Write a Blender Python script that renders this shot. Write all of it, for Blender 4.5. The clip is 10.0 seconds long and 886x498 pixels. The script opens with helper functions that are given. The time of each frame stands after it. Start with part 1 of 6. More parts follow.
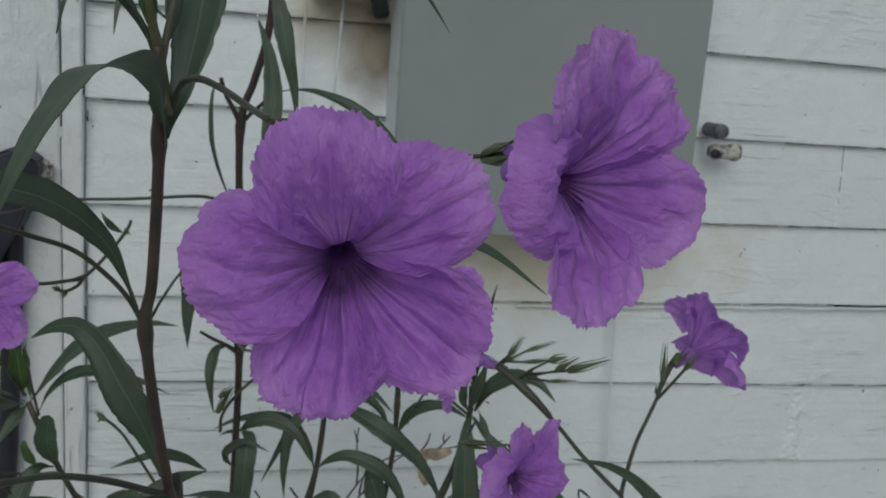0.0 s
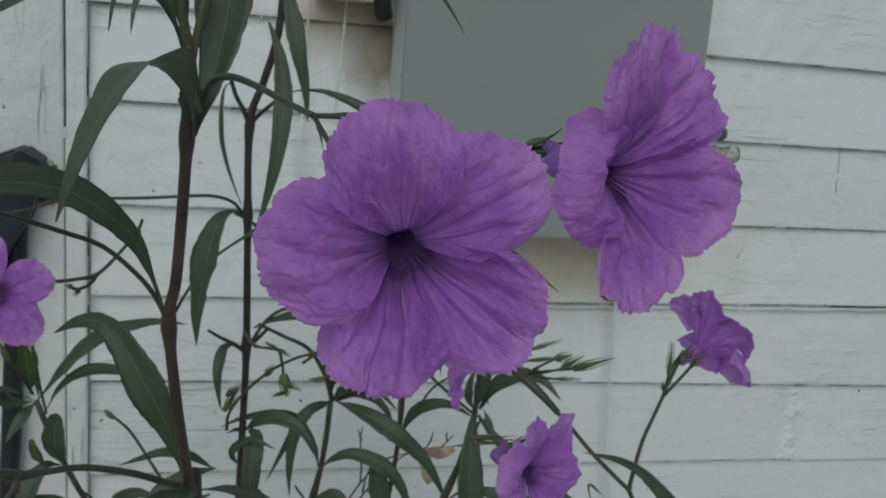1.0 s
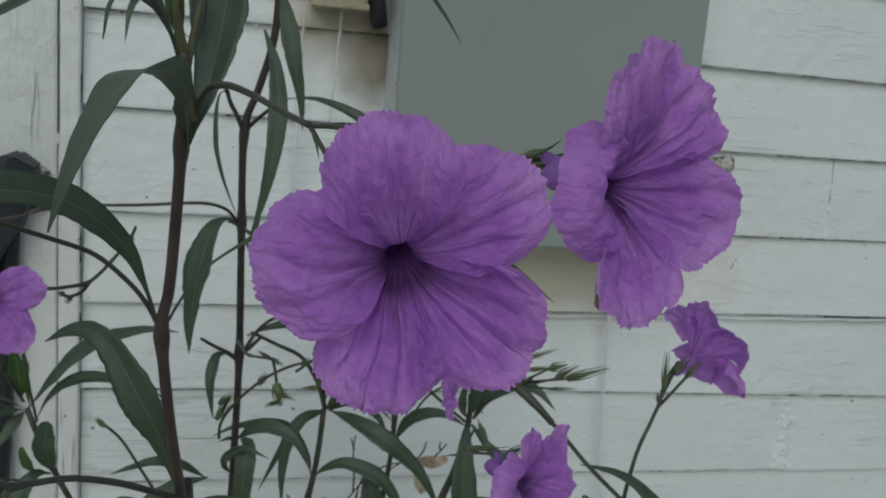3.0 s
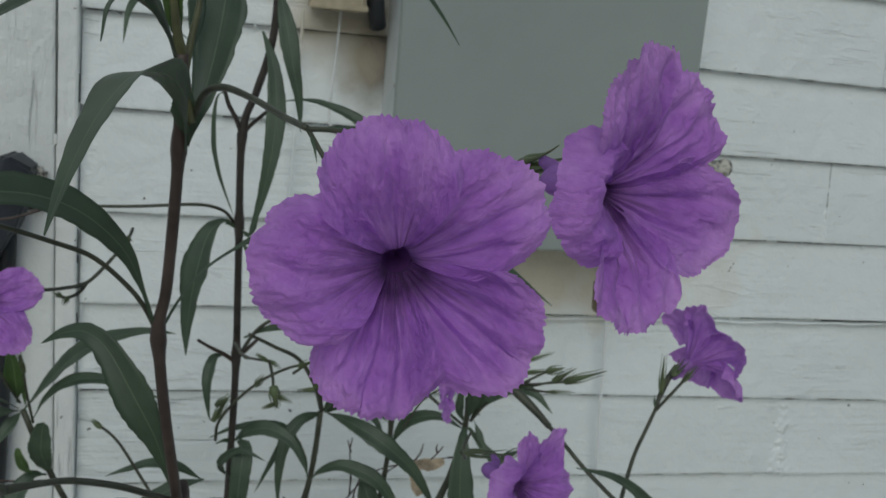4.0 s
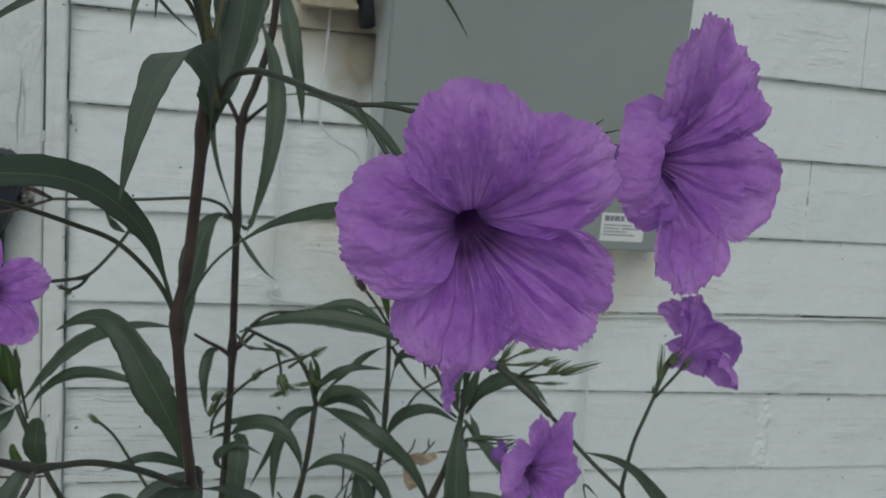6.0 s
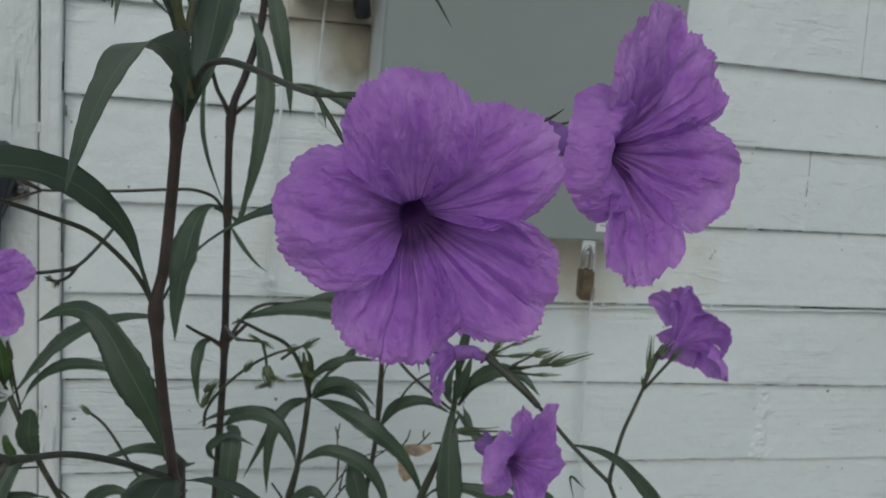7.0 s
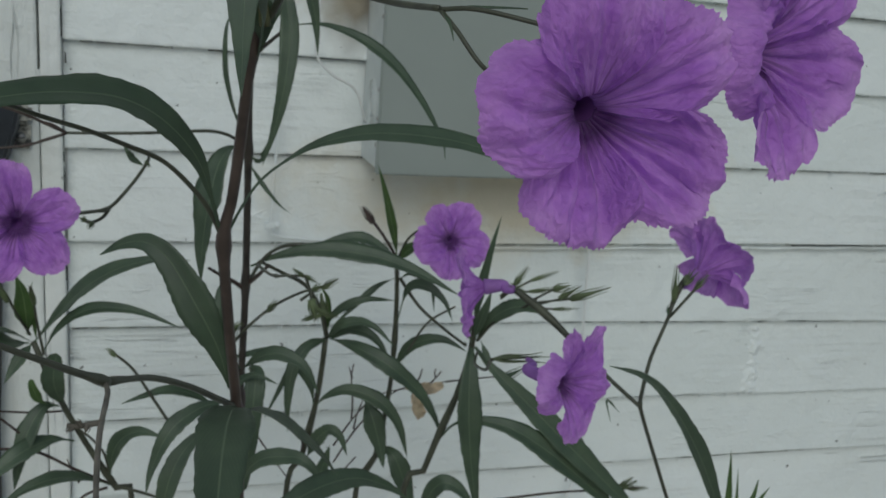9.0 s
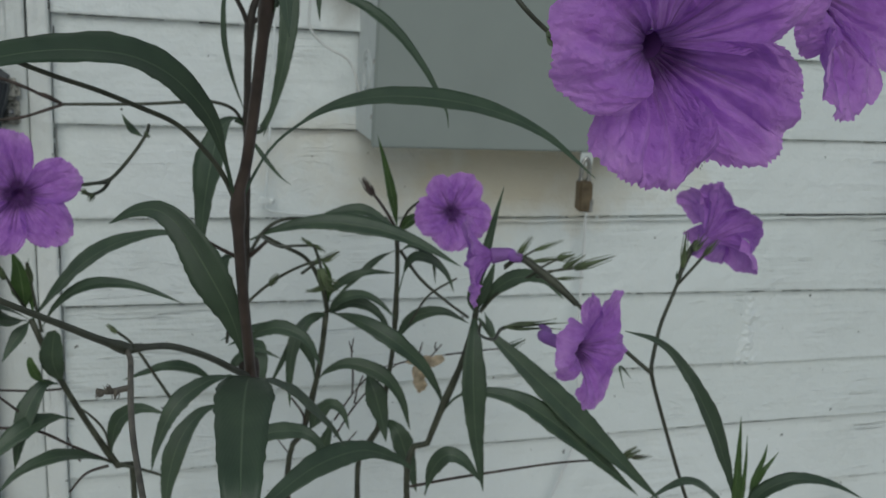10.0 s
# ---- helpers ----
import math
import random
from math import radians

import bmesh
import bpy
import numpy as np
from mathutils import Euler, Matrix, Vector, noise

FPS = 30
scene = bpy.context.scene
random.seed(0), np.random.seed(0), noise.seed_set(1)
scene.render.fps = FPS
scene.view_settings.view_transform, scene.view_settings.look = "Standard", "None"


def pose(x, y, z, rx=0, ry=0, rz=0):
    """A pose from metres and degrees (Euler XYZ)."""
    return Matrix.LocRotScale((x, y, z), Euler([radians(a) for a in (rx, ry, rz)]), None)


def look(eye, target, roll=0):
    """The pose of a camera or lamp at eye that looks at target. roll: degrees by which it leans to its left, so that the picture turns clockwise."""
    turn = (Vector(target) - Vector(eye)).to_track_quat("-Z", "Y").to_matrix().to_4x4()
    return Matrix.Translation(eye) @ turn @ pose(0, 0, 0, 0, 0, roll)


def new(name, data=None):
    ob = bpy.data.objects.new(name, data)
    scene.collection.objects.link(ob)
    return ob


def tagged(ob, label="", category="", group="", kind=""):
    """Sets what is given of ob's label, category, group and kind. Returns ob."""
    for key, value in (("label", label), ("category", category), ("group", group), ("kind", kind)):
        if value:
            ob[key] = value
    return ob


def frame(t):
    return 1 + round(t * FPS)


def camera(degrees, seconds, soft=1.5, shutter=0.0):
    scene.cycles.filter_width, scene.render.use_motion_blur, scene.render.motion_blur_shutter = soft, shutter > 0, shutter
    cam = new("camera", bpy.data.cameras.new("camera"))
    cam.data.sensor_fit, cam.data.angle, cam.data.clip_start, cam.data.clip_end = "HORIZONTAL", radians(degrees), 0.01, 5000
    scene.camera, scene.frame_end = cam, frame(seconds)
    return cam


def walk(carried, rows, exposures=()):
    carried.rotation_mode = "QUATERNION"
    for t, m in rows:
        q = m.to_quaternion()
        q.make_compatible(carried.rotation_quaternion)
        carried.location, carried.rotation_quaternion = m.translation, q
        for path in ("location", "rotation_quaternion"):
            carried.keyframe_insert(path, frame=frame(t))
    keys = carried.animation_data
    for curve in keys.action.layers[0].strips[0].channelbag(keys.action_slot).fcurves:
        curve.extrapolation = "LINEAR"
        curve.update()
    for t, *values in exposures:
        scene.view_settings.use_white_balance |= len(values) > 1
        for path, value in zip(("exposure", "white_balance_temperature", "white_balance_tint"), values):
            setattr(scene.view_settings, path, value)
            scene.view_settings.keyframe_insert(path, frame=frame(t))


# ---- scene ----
# ---------------------------------------------------------------- camera
cam = camera(52.0, 10.0)
cam.data.dof.use_dof, cam.data.dof.focus_distance, cam.data.dof.aperture_fstop = True, 0.175, 75.0
PATH = [
    (0, -0.3138, 0.2810, 1.3684, -11.70, -11.73, -4.18),
    (0.5, -0.3219, 0.2786, 1.3685, -12.00, -11.65, -4.25),
    (1, -0.3273, 0.2755, 1.3661, -12.21, -11.50, -4.34),
    (1.5, -0.3348, 0.2721, 1.3643, -12.61, -11.12, -4.34),
    (2, -0.3393, 0.2773, 1.3626, -13.06, -10.92, -4.45),
    (2.5, -0.3277, 0.2778, 1.3656, -12.74, -11.04, -4.55),
    (4, -0.3276, 0.2786, 1.3672, -12.65, -10.88, -4.99),
    (4.5, -0.3341, 0.2749, 1.3672, -13.19, -10.79, -5.35),
    (5, -0.3347, 0.2693, 1.3626, -13.51, -10.55, -5.23),
    (5.5, -0.3514, 0.2745, 1.3586, -14.42, -10.38, -5.20),
    (7, -0.3353, 0.2735, 1.3596, -13.95, -11.11, -5.04),
    (7.5, -0.3440, 0.2636, 1.3572, -14.00, -11.38, -5.01),
    (8, -0.3502, 0.2738, 1.3570, -14.41, -11.93, -5.11),
    (8.5, -0.3545, 0.2635, 1.3540, -14.50, -12.74, -4.75),
    (9, -0.3776, 0.2709, 1.3467, -15.99, -13.91, -4.47),
    (9.5, -0.3942, 0.2794, 1.3408, -16.95, -14.35, -4.21),
    (10, -0.3903, 0.2808, 1.3372, -17.13, -15.18, -3.98),
]
walk(cam, [(t, pose(x, y, z, 90 + pitch, roll, yaw)) for t, x, y, z, yaw, pitch, roll in PATH],
     [(0.0, -1.13, 6000, 4), (2.5, -1.12, 6020, 2), (7.0, -1.06, 6020, 3), (8.5, -1.07, 6000, 4), (9.2, -1.04, 6020, 0), (10.0, -1.08, 6020, 1)])

# ---------------------------------------------------------------- light: an overcast day
world = bpy.data.worlds.new("sky")
scene.world = world
world.use_nodes = True
wn, wl = world.node_tree.nodes, world.node_tree.links
sky = wn.new("ShaderNodeTexSky")
sky.sky_type = 'NISHITA'
sky.sun_disc = False
sky.sun_elevation = radians(33)
sky.sun_rotation = radians(192)
sky.dust_density = 1.5
sky.ozone_density = 1.0
wl.new(sky.outputs[0], wn["Background"].inputs[0])
wn["Background"].inputs[1].default_value = 0.094
sun = new("sun", bpy.data.lights.new("sun", 'SUN'))
sun.data.energy = 1.95
sun.data.angle = radians(48)
sun.data.color = (1.0, 0.96, 0.9)
sun.matrix_world = look((-1.1, -3.7, 4.7), (0.0, 1.0, 1.0))

# ---------------------------------------------------------------- materials


def mat(name, rough=0.6):
    m = bpy.data.materials.new(name)
    m.use_nodes = True
    n, l = m.node_tree.nodes, m.node_tree.links
    b = n["Principled BSDF"]
    b.inputs["Roughness"].default_value = rough
    return m, n, l, b


def ramp(n, l, src, stops):
    r = n.new("ShaderNodeValToRGB")
    el = r.color_ramp.elements
    while len(el) < len(stops):
        el.new(0.5)
    for e, (p, c) in zip(el, stops):
        e.position, e.color = p, (*c, 1)
    l.new(src, r.inputs[0])
    return r


def noise_tex(n, l, scale, detail=4, stretch=(1, 1, 1), coord="Object", rough=0.5):
    tc, mp, nt = n.new("ShaderNodeTexCoord"), n.new("ShaderNodeMapping"), n.new("ShaderNodeTexNoise")
    mp.inputs["Scale"].default_value = stretch
    nt.inputs["Scale"].default_value = scale
    nt.inputs["Detail"].default_value = detail
    nt.inputs["Roughness"].default_value = rough
    l.new(tc.outputs[coord], mp.inputs[0])
    l.new(mp.outputs[0], nt.inputs["Vector"])
    return nt


def bump(n, l, b, src, strength, dist):
    bp = n.new("ShaderNodeBump")
    bp.inputs["Strength"].default_value = strength
    bp.inputs["Distance"].default_value = dist
    l.new(src, bp.inputs["Height"])
    l.new(bp.outputs[0], b.inputs["Normal"])
    return bp


def mix(n, l, fac, a, b_, kind='MIX'):
    m = n.new("ShaderNodeMix")
    m.data_type, m.blend_type = 'RGBA', kind
    for sock, v in ((m.inputs[0], fac), (m.inputs[6], a), (m.inputs[7], b_)):
        if isinstance(v, (int, float)):
            sock.default_value = v
        elif isinstance(v, tuple):
            sock.default_value = (*v, 1)
        else:
            l.new(v, sock)
    return m.outputs[2]


def plain(name, color, rough=0.6, metal=0.0, scale=60.0, vary=0.25, bumpy=0.0004):
    m, n, l, b = mat(name, rough)
    b.inputs["Metallic"].default_value = metal
    nt = noise_tex(n, l, scale, 5)
    lo, hi = tuple(c * (1 - vary) for c in color), tuple(min(1, c * (1 + vary)) for c in color)
    r = ramp(n, l, nt.outputs[0], [(0.3, lo), (0.7, hi)])
    l.new(r.outputs[0], b.inputs["Base Color"])
    bump(n, l, b, nt.outputs[0], 0.5, bumpy)
    return m


def mottled(name, base, dirt, scale, level):
    """Old surface with hard-edged dark blotches on a paler ground."""
    m, n, l, b = mat(name, 0.75)
    fine = noise_tex(n, l, scale, 6, (1, 1, 1), "Object", 0.7)
    r = ramp(n, l, fine.outputs[0], [(level - 0.10, dirt), (level - 0.02, tuple(0.55 * c for c in base)), (level + 0.06, base), (0.8, tuple(min(1, 1.2 * c) for c in base))])
    l.new(r.outputs[0], b.inputs["Base Color"])
    bump(n, l, b, fine.outputs[0], 0.8, 0.0012)
    return m


def paint_material(name, base, stretch):
    """Old layered house paint: blotches, open wood grain in patches, pinholes and small cracks."""
    m, n, l, b = mat(name, 0.55)
    grain = noise_tex(n, l, 26, 6, stretch, "Object", 0.62)
    crack = noise_tex(n, l, 60, 4, tuple(0.5 * q if q > 1 else 0.5 * q for q in stretch), "Object", 0.55)
    patch = noise_tex(n, l, 5.0, 3)
    blotch = noise_tex(n, l, 3.5, 4)
    fine = noise_tex(n, l, 240, 3)
    lumps = noise_tex(n, l, 38, 3)
    wrinkle = noise_tex(n, l, 38, 3, tuple(0.16 if q < 1 else 1.0 for q in stretch), "Object", 0.5)
    wrinkle.inputs["Distortion"].default_value = 0.6
    fold = ramp(n, l, wrinkle.outputs[0], [(0.47, (0, 0, 0)), (0.50, (1, 1, 1)), (0.53, (0, 0, 0))])
    creased = noise_tex(n, l, 7.0, 3, (1, 1, 1.4))
    crease_mask = ramp(n, l, creased.outputs[0], [(0.53, (0, 0, 0)), (0.64, (1, 1, 1))])
    info = n.new("ShaderNodeObjectInfo")
    tone = ramp(n, l, info.outputs["Random"], [(0.0, (0.93, 0.94, 0.935)), (1.0, (1, 1, 1))])
    c1 = ramp(n, l, blotch.outputs[0], [(0.3, tuple(c * q for c, q in zip(base, (0.93, 0.93, 0.92)))), (0.7, base)])
    c2 = mix(n, l, 1.0, c1.outputs[0], tone.outputs[0], 'MULTIPLY')
    ridge = ramp(n, l, patch.outputs[0], [(0.46, (0.15, 0.15, 0.15)), (0.62, (1.15, 1.15, 1.15))])
    # grime in the open grain
    groove = ramp(n, l, crack.outputs[0], [(0.0, (1, 1, 1)), (0.34, (1, 1, 1)), (0.40, (0, 0, 0))])
    where = ramp(n, l, patch.outputs[0], [(0.55, (0, 0, 0)), (0.64, (1, 1, 1))])
    gm = mix(n, l, 1.0, groove.outputs[0], where.outputs[0], 'MULTIPLY')
    gsoft = mix(n, l, 1.0, gm, (0.05, 0.05, 0.05), 'MULTIPLY')
    c3 = mix(n, l, gsoft, c2, (0.34, 0.35, 0.34))
    specks = noise_tex(n, l, 95, 2)
    sp = ramp(n, l, specks.outputs[0], [(0.0, (1, 1, 1)), (0.225, (1, 1, 1)), (0.24, (0, 0, 0))])
    c4 = mix(n, l, sp.outputs[0], c3, (0.10, 0.10, 0.09))
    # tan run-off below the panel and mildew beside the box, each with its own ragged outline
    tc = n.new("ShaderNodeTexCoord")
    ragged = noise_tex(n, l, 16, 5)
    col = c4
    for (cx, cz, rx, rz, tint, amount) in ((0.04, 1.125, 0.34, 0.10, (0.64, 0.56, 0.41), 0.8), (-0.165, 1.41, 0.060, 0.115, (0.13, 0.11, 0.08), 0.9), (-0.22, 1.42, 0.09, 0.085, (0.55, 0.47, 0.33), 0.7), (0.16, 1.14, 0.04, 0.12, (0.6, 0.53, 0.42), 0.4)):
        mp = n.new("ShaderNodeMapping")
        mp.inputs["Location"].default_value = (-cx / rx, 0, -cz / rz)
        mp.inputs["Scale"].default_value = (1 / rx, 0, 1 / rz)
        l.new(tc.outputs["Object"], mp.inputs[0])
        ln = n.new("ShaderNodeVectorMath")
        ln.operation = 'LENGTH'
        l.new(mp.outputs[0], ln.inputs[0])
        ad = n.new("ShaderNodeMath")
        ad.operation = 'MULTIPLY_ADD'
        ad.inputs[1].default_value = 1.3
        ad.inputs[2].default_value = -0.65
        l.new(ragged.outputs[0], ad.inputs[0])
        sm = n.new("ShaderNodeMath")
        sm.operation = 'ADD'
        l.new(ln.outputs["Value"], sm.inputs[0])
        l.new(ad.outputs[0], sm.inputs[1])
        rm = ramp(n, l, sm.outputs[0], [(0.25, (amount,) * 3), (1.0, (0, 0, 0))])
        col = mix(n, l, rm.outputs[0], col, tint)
    l.new(col, b.inputs["Base Color"])
    height = mix(n, l, 1.0, mix(n, l, 1.0, grain.outputs[0], ridge.outputs[0], 'MULTIPLY'), mix(n, l, 1.0, fine.outputs[0], (0.2, 0.2, 0.2), 'MULTIPLY'), 'ADD')
    height = mix(n, l, 1.0, height, mix(n, l, 1.0, lumps.outputs[0], (1.1, 1.1, 1.1), 'MULTIPLY'), 'ADD')
    height = mix(n, l, 1.0, height, mix(n, l, 1.0, gm, (0.6, 0.6, 0.6), 'MULTIPLY'), 'SUBTRACT')
    folds = mix(n, l, 1.0, fold.outputs[0], crease_mask.outputs[0], 'MULTIPLY')
    height = mix(n, l, 1.0, height, mix(n, l, 1.0, folds, (0.17, 0.17, 0.17), 'MULTIPLY'), 'ADD')
    bump(n, l, b, height, 0.95, 0.0046)
    return m


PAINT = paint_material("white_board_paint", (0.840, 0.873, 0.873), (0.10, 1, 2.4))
TRIM = paint_material("white_trim_paint", (0.825, 0.845, 0.835), (2.4, 1, 0.10))
# near-black for real gaps and for shade lines put under the board edges
DARK = plain("gap_and_shade_dark", (0.03, 0.03, 0.028), 0.9)
PANEL = plain("grey_enamel", (0.292, 0.325, 0.306), 0.55, 0.0, 9, 0.05, 0.0001)
BOXPAINT = plain("painted_steel", (0.66, 0.69, 0.68), 0.5, 0.0, 30, 0.07, 0.0003)
STEEL = plain("dull_steel", (0.45, 0.44, 0.42), 0.4, 0.9, 80, 0.2, 0.0002)
BRASS = plain("tarnished_brass", (0.20, 0.155, 0.10), 0.45, 0.6, 60, 0.35, 0.0003)
LABEL = plain("label_white", (0.78, 0.79, 0.79), 0.6, 0.0, 40, 0.04, 0.00005)
INK = plain("label_ink", (0.22, 0.23, 0.26), 0.6, 0.0, 40, 0.1, 0.00005)
BLACK = plain("black_plastic", (0.018, 0.02, 0.024), 0.5, 0.0, 30, 0.3, 0.0003)
HOOD = plain("dark_grey_plastic", (0.035, 0.04, 0.05), 0.55, 0.0, 25, 0.3, 0.0003)
CABLE = plain("white_cable", (0.66, 0.67, 0.66), 0.5, 0.0, 60, 0.1, 0.0002)
TAN = plain("aged_tan_plastic", (0.42, 0.36, 0.25), 0.6, 0.0, 40, 0.3, 0.0004)
DRY = plain("dry_leaf", (0.52, 0.42, 0.29), 0.8, 0.0, 90, 0.4, 0.0006)
# unseen ground; its paleness is chosen to throw light up at wall and petals
BOUNCE_GROUND = plain("pale_bounce_ground", (0.46, 0.45, 0.41), 0.95, 0.0, 14, 0.5, 0.02)
STEM = plain("purple_brown_stem", (0.060, 0.042, 0.034), 0.5, 0.0, 70, 0.45, 0.0004)
DARKSTEM = plain("dark_brown_stem", (0.046, 0.038, 0.032), 0.5, 0.0, 75, 0.4, 0.0004)
GREENSTEM = plain("green_stem", (0.060, 0.064, 0.042), 0.5, 0.0, 80, 0.4, 0.0003)
OLIVE = plain("olive_young_stem", (0.10, 0.105, 0.045), 0.5, 0.0, 80, 0.35, 0.0003)
BUD = plain("green_bud", (0.105, 0.135, 0.062), 0.5, 0.0, 90, 0.4, 0.0003)
OLDGREY = plain("weathered_grey", (0.12, 0.125, 0.13), 0.7, 0.0, 90, 0.5, 0.0005)
MOULD = mottled("mouldy_old_paint", (0.55, 0.53, 0.47), (0.05, 0.052, 0.05), 95, 0.50)
TWIG = plain("dry_twig", (0.15, 0.134, 0.110), 0.8, 0.0, 90, 0.4, 0.0005)


def leaf_material(name, dark, light, rib):
    m, n, l, b = mat(name, 0.48)
    uv = n.new("ShaderNodeUVMap")
    sep = n.new("ShaderNodeSeparateXYZ")
    l.new(uv.outputs[0], sep.inputs[0])
    off = n.new("ShaderNodeMath")
    off.operation = 'SUBTRACT'
    off.inputs[1].default_value = 0.5
    l.new(sep.outputs[0], off.inputs[0])
    ab = n.new("ShaderNodeMath")
    ab.operation = 'ABSOLUTE'
    l.new(off.outputs[0], ab.inputs[0])
    blotch = noise_tex(n, l, 60, 5)
    base = ramp(n, l, blotch.outputs[0], [(0.3, dark), (0.72, light)])
    info = n.new("ShaderNodeObjectInfo")
    tone = ramp(n, l, info.outputs["Random"], [(0.0, (0.78, 0.82, 0.8)), (1.0, (1.0, 1.0, 1.0))])
    base2 = mix(n, l, 1.0, base.outputs[0], tone.outputs[0], 'MULTIPLY')
    ribm = ramp(n, l, ab.outputs[0], [(0.0, (1, 1, 1)), (0.012, (0.7, 0.7, 0.7)), (0.030, (0, 0, 0))])
    # slanting side veins
    wv = n.new("ShaderNodeMath")
    wv.operation = 'MULTIPLY_ADD'
    wv.inputs[1].default_value = 26.0
    sl = n.new("ShaderNodeMath")
    sl.operation = 'MULTIPLY'
    sl.inputs[1].default_value = -14.0
    l.new(ab.outputs[0], sl.inputs[0])
    l.new(sep.outputs[1], wv.inputs[0])
    l.new(sl.outputs[0], wv.inputs[2])
    fr = n.new("ShaderNodeMath")
    fr.operation = 'PINGPONG'
    fr.inputs[1].default_value = 0.5
    l.new(wv.outputs[0], fr.inputs[0])
    vein = ramp(n, l, fr.outputs[0], [(0.0, (0.16, 0.16, 0.16)), (0.12, (0, 0, 0))])
    both = mix(n, l, 1.0, ribm.outputs[0], vein.outputs[0], 'ADD')
    col = mix(n, l, both, base2, rib)
    l.new(col, b.inputs["Base Color"])
    b.inputs["Subsurface Weight"].default_value = 0.0
    b.inputs["Specular IOR Level"].default_value = 0.75
    bp = bump(n, l, b, both, 0.4, 0.0008)
    bp.invert = True
    tr = n.new("ShaderNodeBsdfTranslucent")
    tc = mix(n, l, 1.0, col, (1.5, 2.2, 0.8), 'MULTIPLY')
    l.new(tc, tr.inputs[0])
    ms = n.new("ShaderNodeMixShader")
    ms.inputs[0].default_value = 0.22
    l.new(b.outputs[0], ms.inputs[1])
    l.new(tr.outputs[0], ms.inputs[2])
    l.new(ms.outputs[0], n["Material Output"].inputs[0])
    return m


LEAF = leaf_material("dark_green_leaf", (0.066, 0.101, 0.062), (0.102, 0.146, 0.088), (0.145, 0.195, 0.12))
YOUNG = leaf_material("fresh_green_leaf", (0.06, 0.115, 0.03), (0.10, 0.17, 0.045), (0.2, 0.28, 0.12))


def petal_material(name, deep, body, pale):
    m, n, l, b = mat(name, 0.62)
    uv = n.new("ShaderNodeUVMap")
    sep = n.new("ShaderNodeSeparateXYZ")
    l.new(uv.outputs[0], sep.inputs[0])
    off = n.new("ShaderNodeMath")
    off.operation = 'SUBTRACT'
    off.inputs[1].default_value = 0.5
    l.new(sep.outputs[0], off.inputs[0])
    ab = n.new("ShaderNodeMath")
    ab.operation = 'ABSOLUTE'
    l.new(off.outputs[0], ab.inputs[0])
    # fine veins that run along the petal and fan out
    tc, mp, nt = n.new("ShaderNodeUVMap"), n.new("ShaderNodeMapping"), n.new("ShaderNodeTexNoise")
    mp.inputs["Scale"].default_value = (20, 9.0, 1)
    nt.inputs["Scale"].default_value = 1.0
    nt.inputs["Detail"].default_value = 4
    nt.inputs["Roughness"].default_value = 0.6
    nt.inputs["Distortion"].default_value = 0.5
    l.new(tc.outputs[0], mp.inputs[0])
    l.new(mp.outputs[0], nt.inputs["Vector"])
    crepe = noise_tex(n, l, 420, 5, (1, 1, 1), "Object", 0.6)
    along = ramp(n, l, sep.outputs[1], [(0.0, deep), (0.08, deep), (0.17, tuple(0.45 * d + 0.55 * c for d, c in zip(deep, body))), (0.30, body), (0.72, body), (1.0, pale)])
    var = ramp(n, l, nt.outputs[0], [(0.30, (0.90, 0.84, 0.93)), (0.5, (0.99, 0.98, 0.99)), (0.72, (1.08, 1.12, 1.05))])
    c1 = mix(n, l, 1.0, along.outputs[0], var.outputs[0], 'MULTIPLY')
    # cloudy lighter and deeper patches that paint soft highlights and hollows into the crepe
    cloud = noise_tex(n, l, 110, 3, (1, 1, 1), "Object", 0.55)
    patch = ramp(n, l, cloud.outputs[0], [(0.30, (0.83, 0.76, 0.88)), (0.5, (1.0, 1.0, 1.0)), (0.70, (1.14, 1.24, 1.10))])
    c2 = mix(n, l, 1.0, c1, patch.outputs[0], 'MULTIPLY')
    # dark streaks that run out of the throat, different on each petal
    info = n.new("ShaderNodeObjectInfo")
    place = n.new("ShaderNodeCombineXYZ")
    strip = n.new("ShaderNodeMath")
    strip.operation = 'MULTIPLY'
    strip.inputs[1].default_value = 15.0
    l.new(sep.outputs[0], strip.inputs[0])
    l.new(strip.outputs[0], place.inputs[0])
    bend = n.new("ShaderNodeMath")
    bend.operation = 'MULTIPLY'
    bend.inputs[1].default_value = 1.1
    l.new(sep.outputs[1], bend.inputs[0])
    l.new(bend.outputs[0], place.inputs[1])
    own = n.new("ShaderNodeMath")
    own.operation = 'MULTIPLY'
    own.inputs[1].default_value = 60.0
    l.new(info.outputs["Random"], own.inputs[0])
    l.new(own.outputs[0], place.inputs[2])
    sn = n.new("ShaderNodeTexNoise")
    sn.inputs["Scale"].default_value = 1.0
    sn.inputs["Detail"].default_value = 2
    l.new(place.outputs[0], sn.inputs["Vector"])
    pl = ramp(n, l, sn.outputs[0], [(0.50, (0, 0, 0)), (0.64, (1, 1, 1))])
    mid = ramp(n, l, ab.outputs[0], [(0.22, (1, 1, 1)), (0.42, (0.15, 0.15, 0.15))])
    near = ramp(n, l, sep.outputs[1], [(0.0, (1, 1, 1)), (0.30, (0.9, 0.9, 0.9)), (0.62, (0, 0, 0))])
    pf = mix(n, l, 1.0, mix(n, l, 1.0, pl.outputs[0], mid.outputs[0], 'MULTIPLY'), near.outputs[0], 'MULTIPLY')
    pfs = mix(n, l, 1.0, pf, (0.72, 0.72, 0.72), 'MULTIPLY')
    col = mix(n, l, pfs, c2, tuple(0.6 * d + 0.14 * c for d, c in zip(deep, body)))
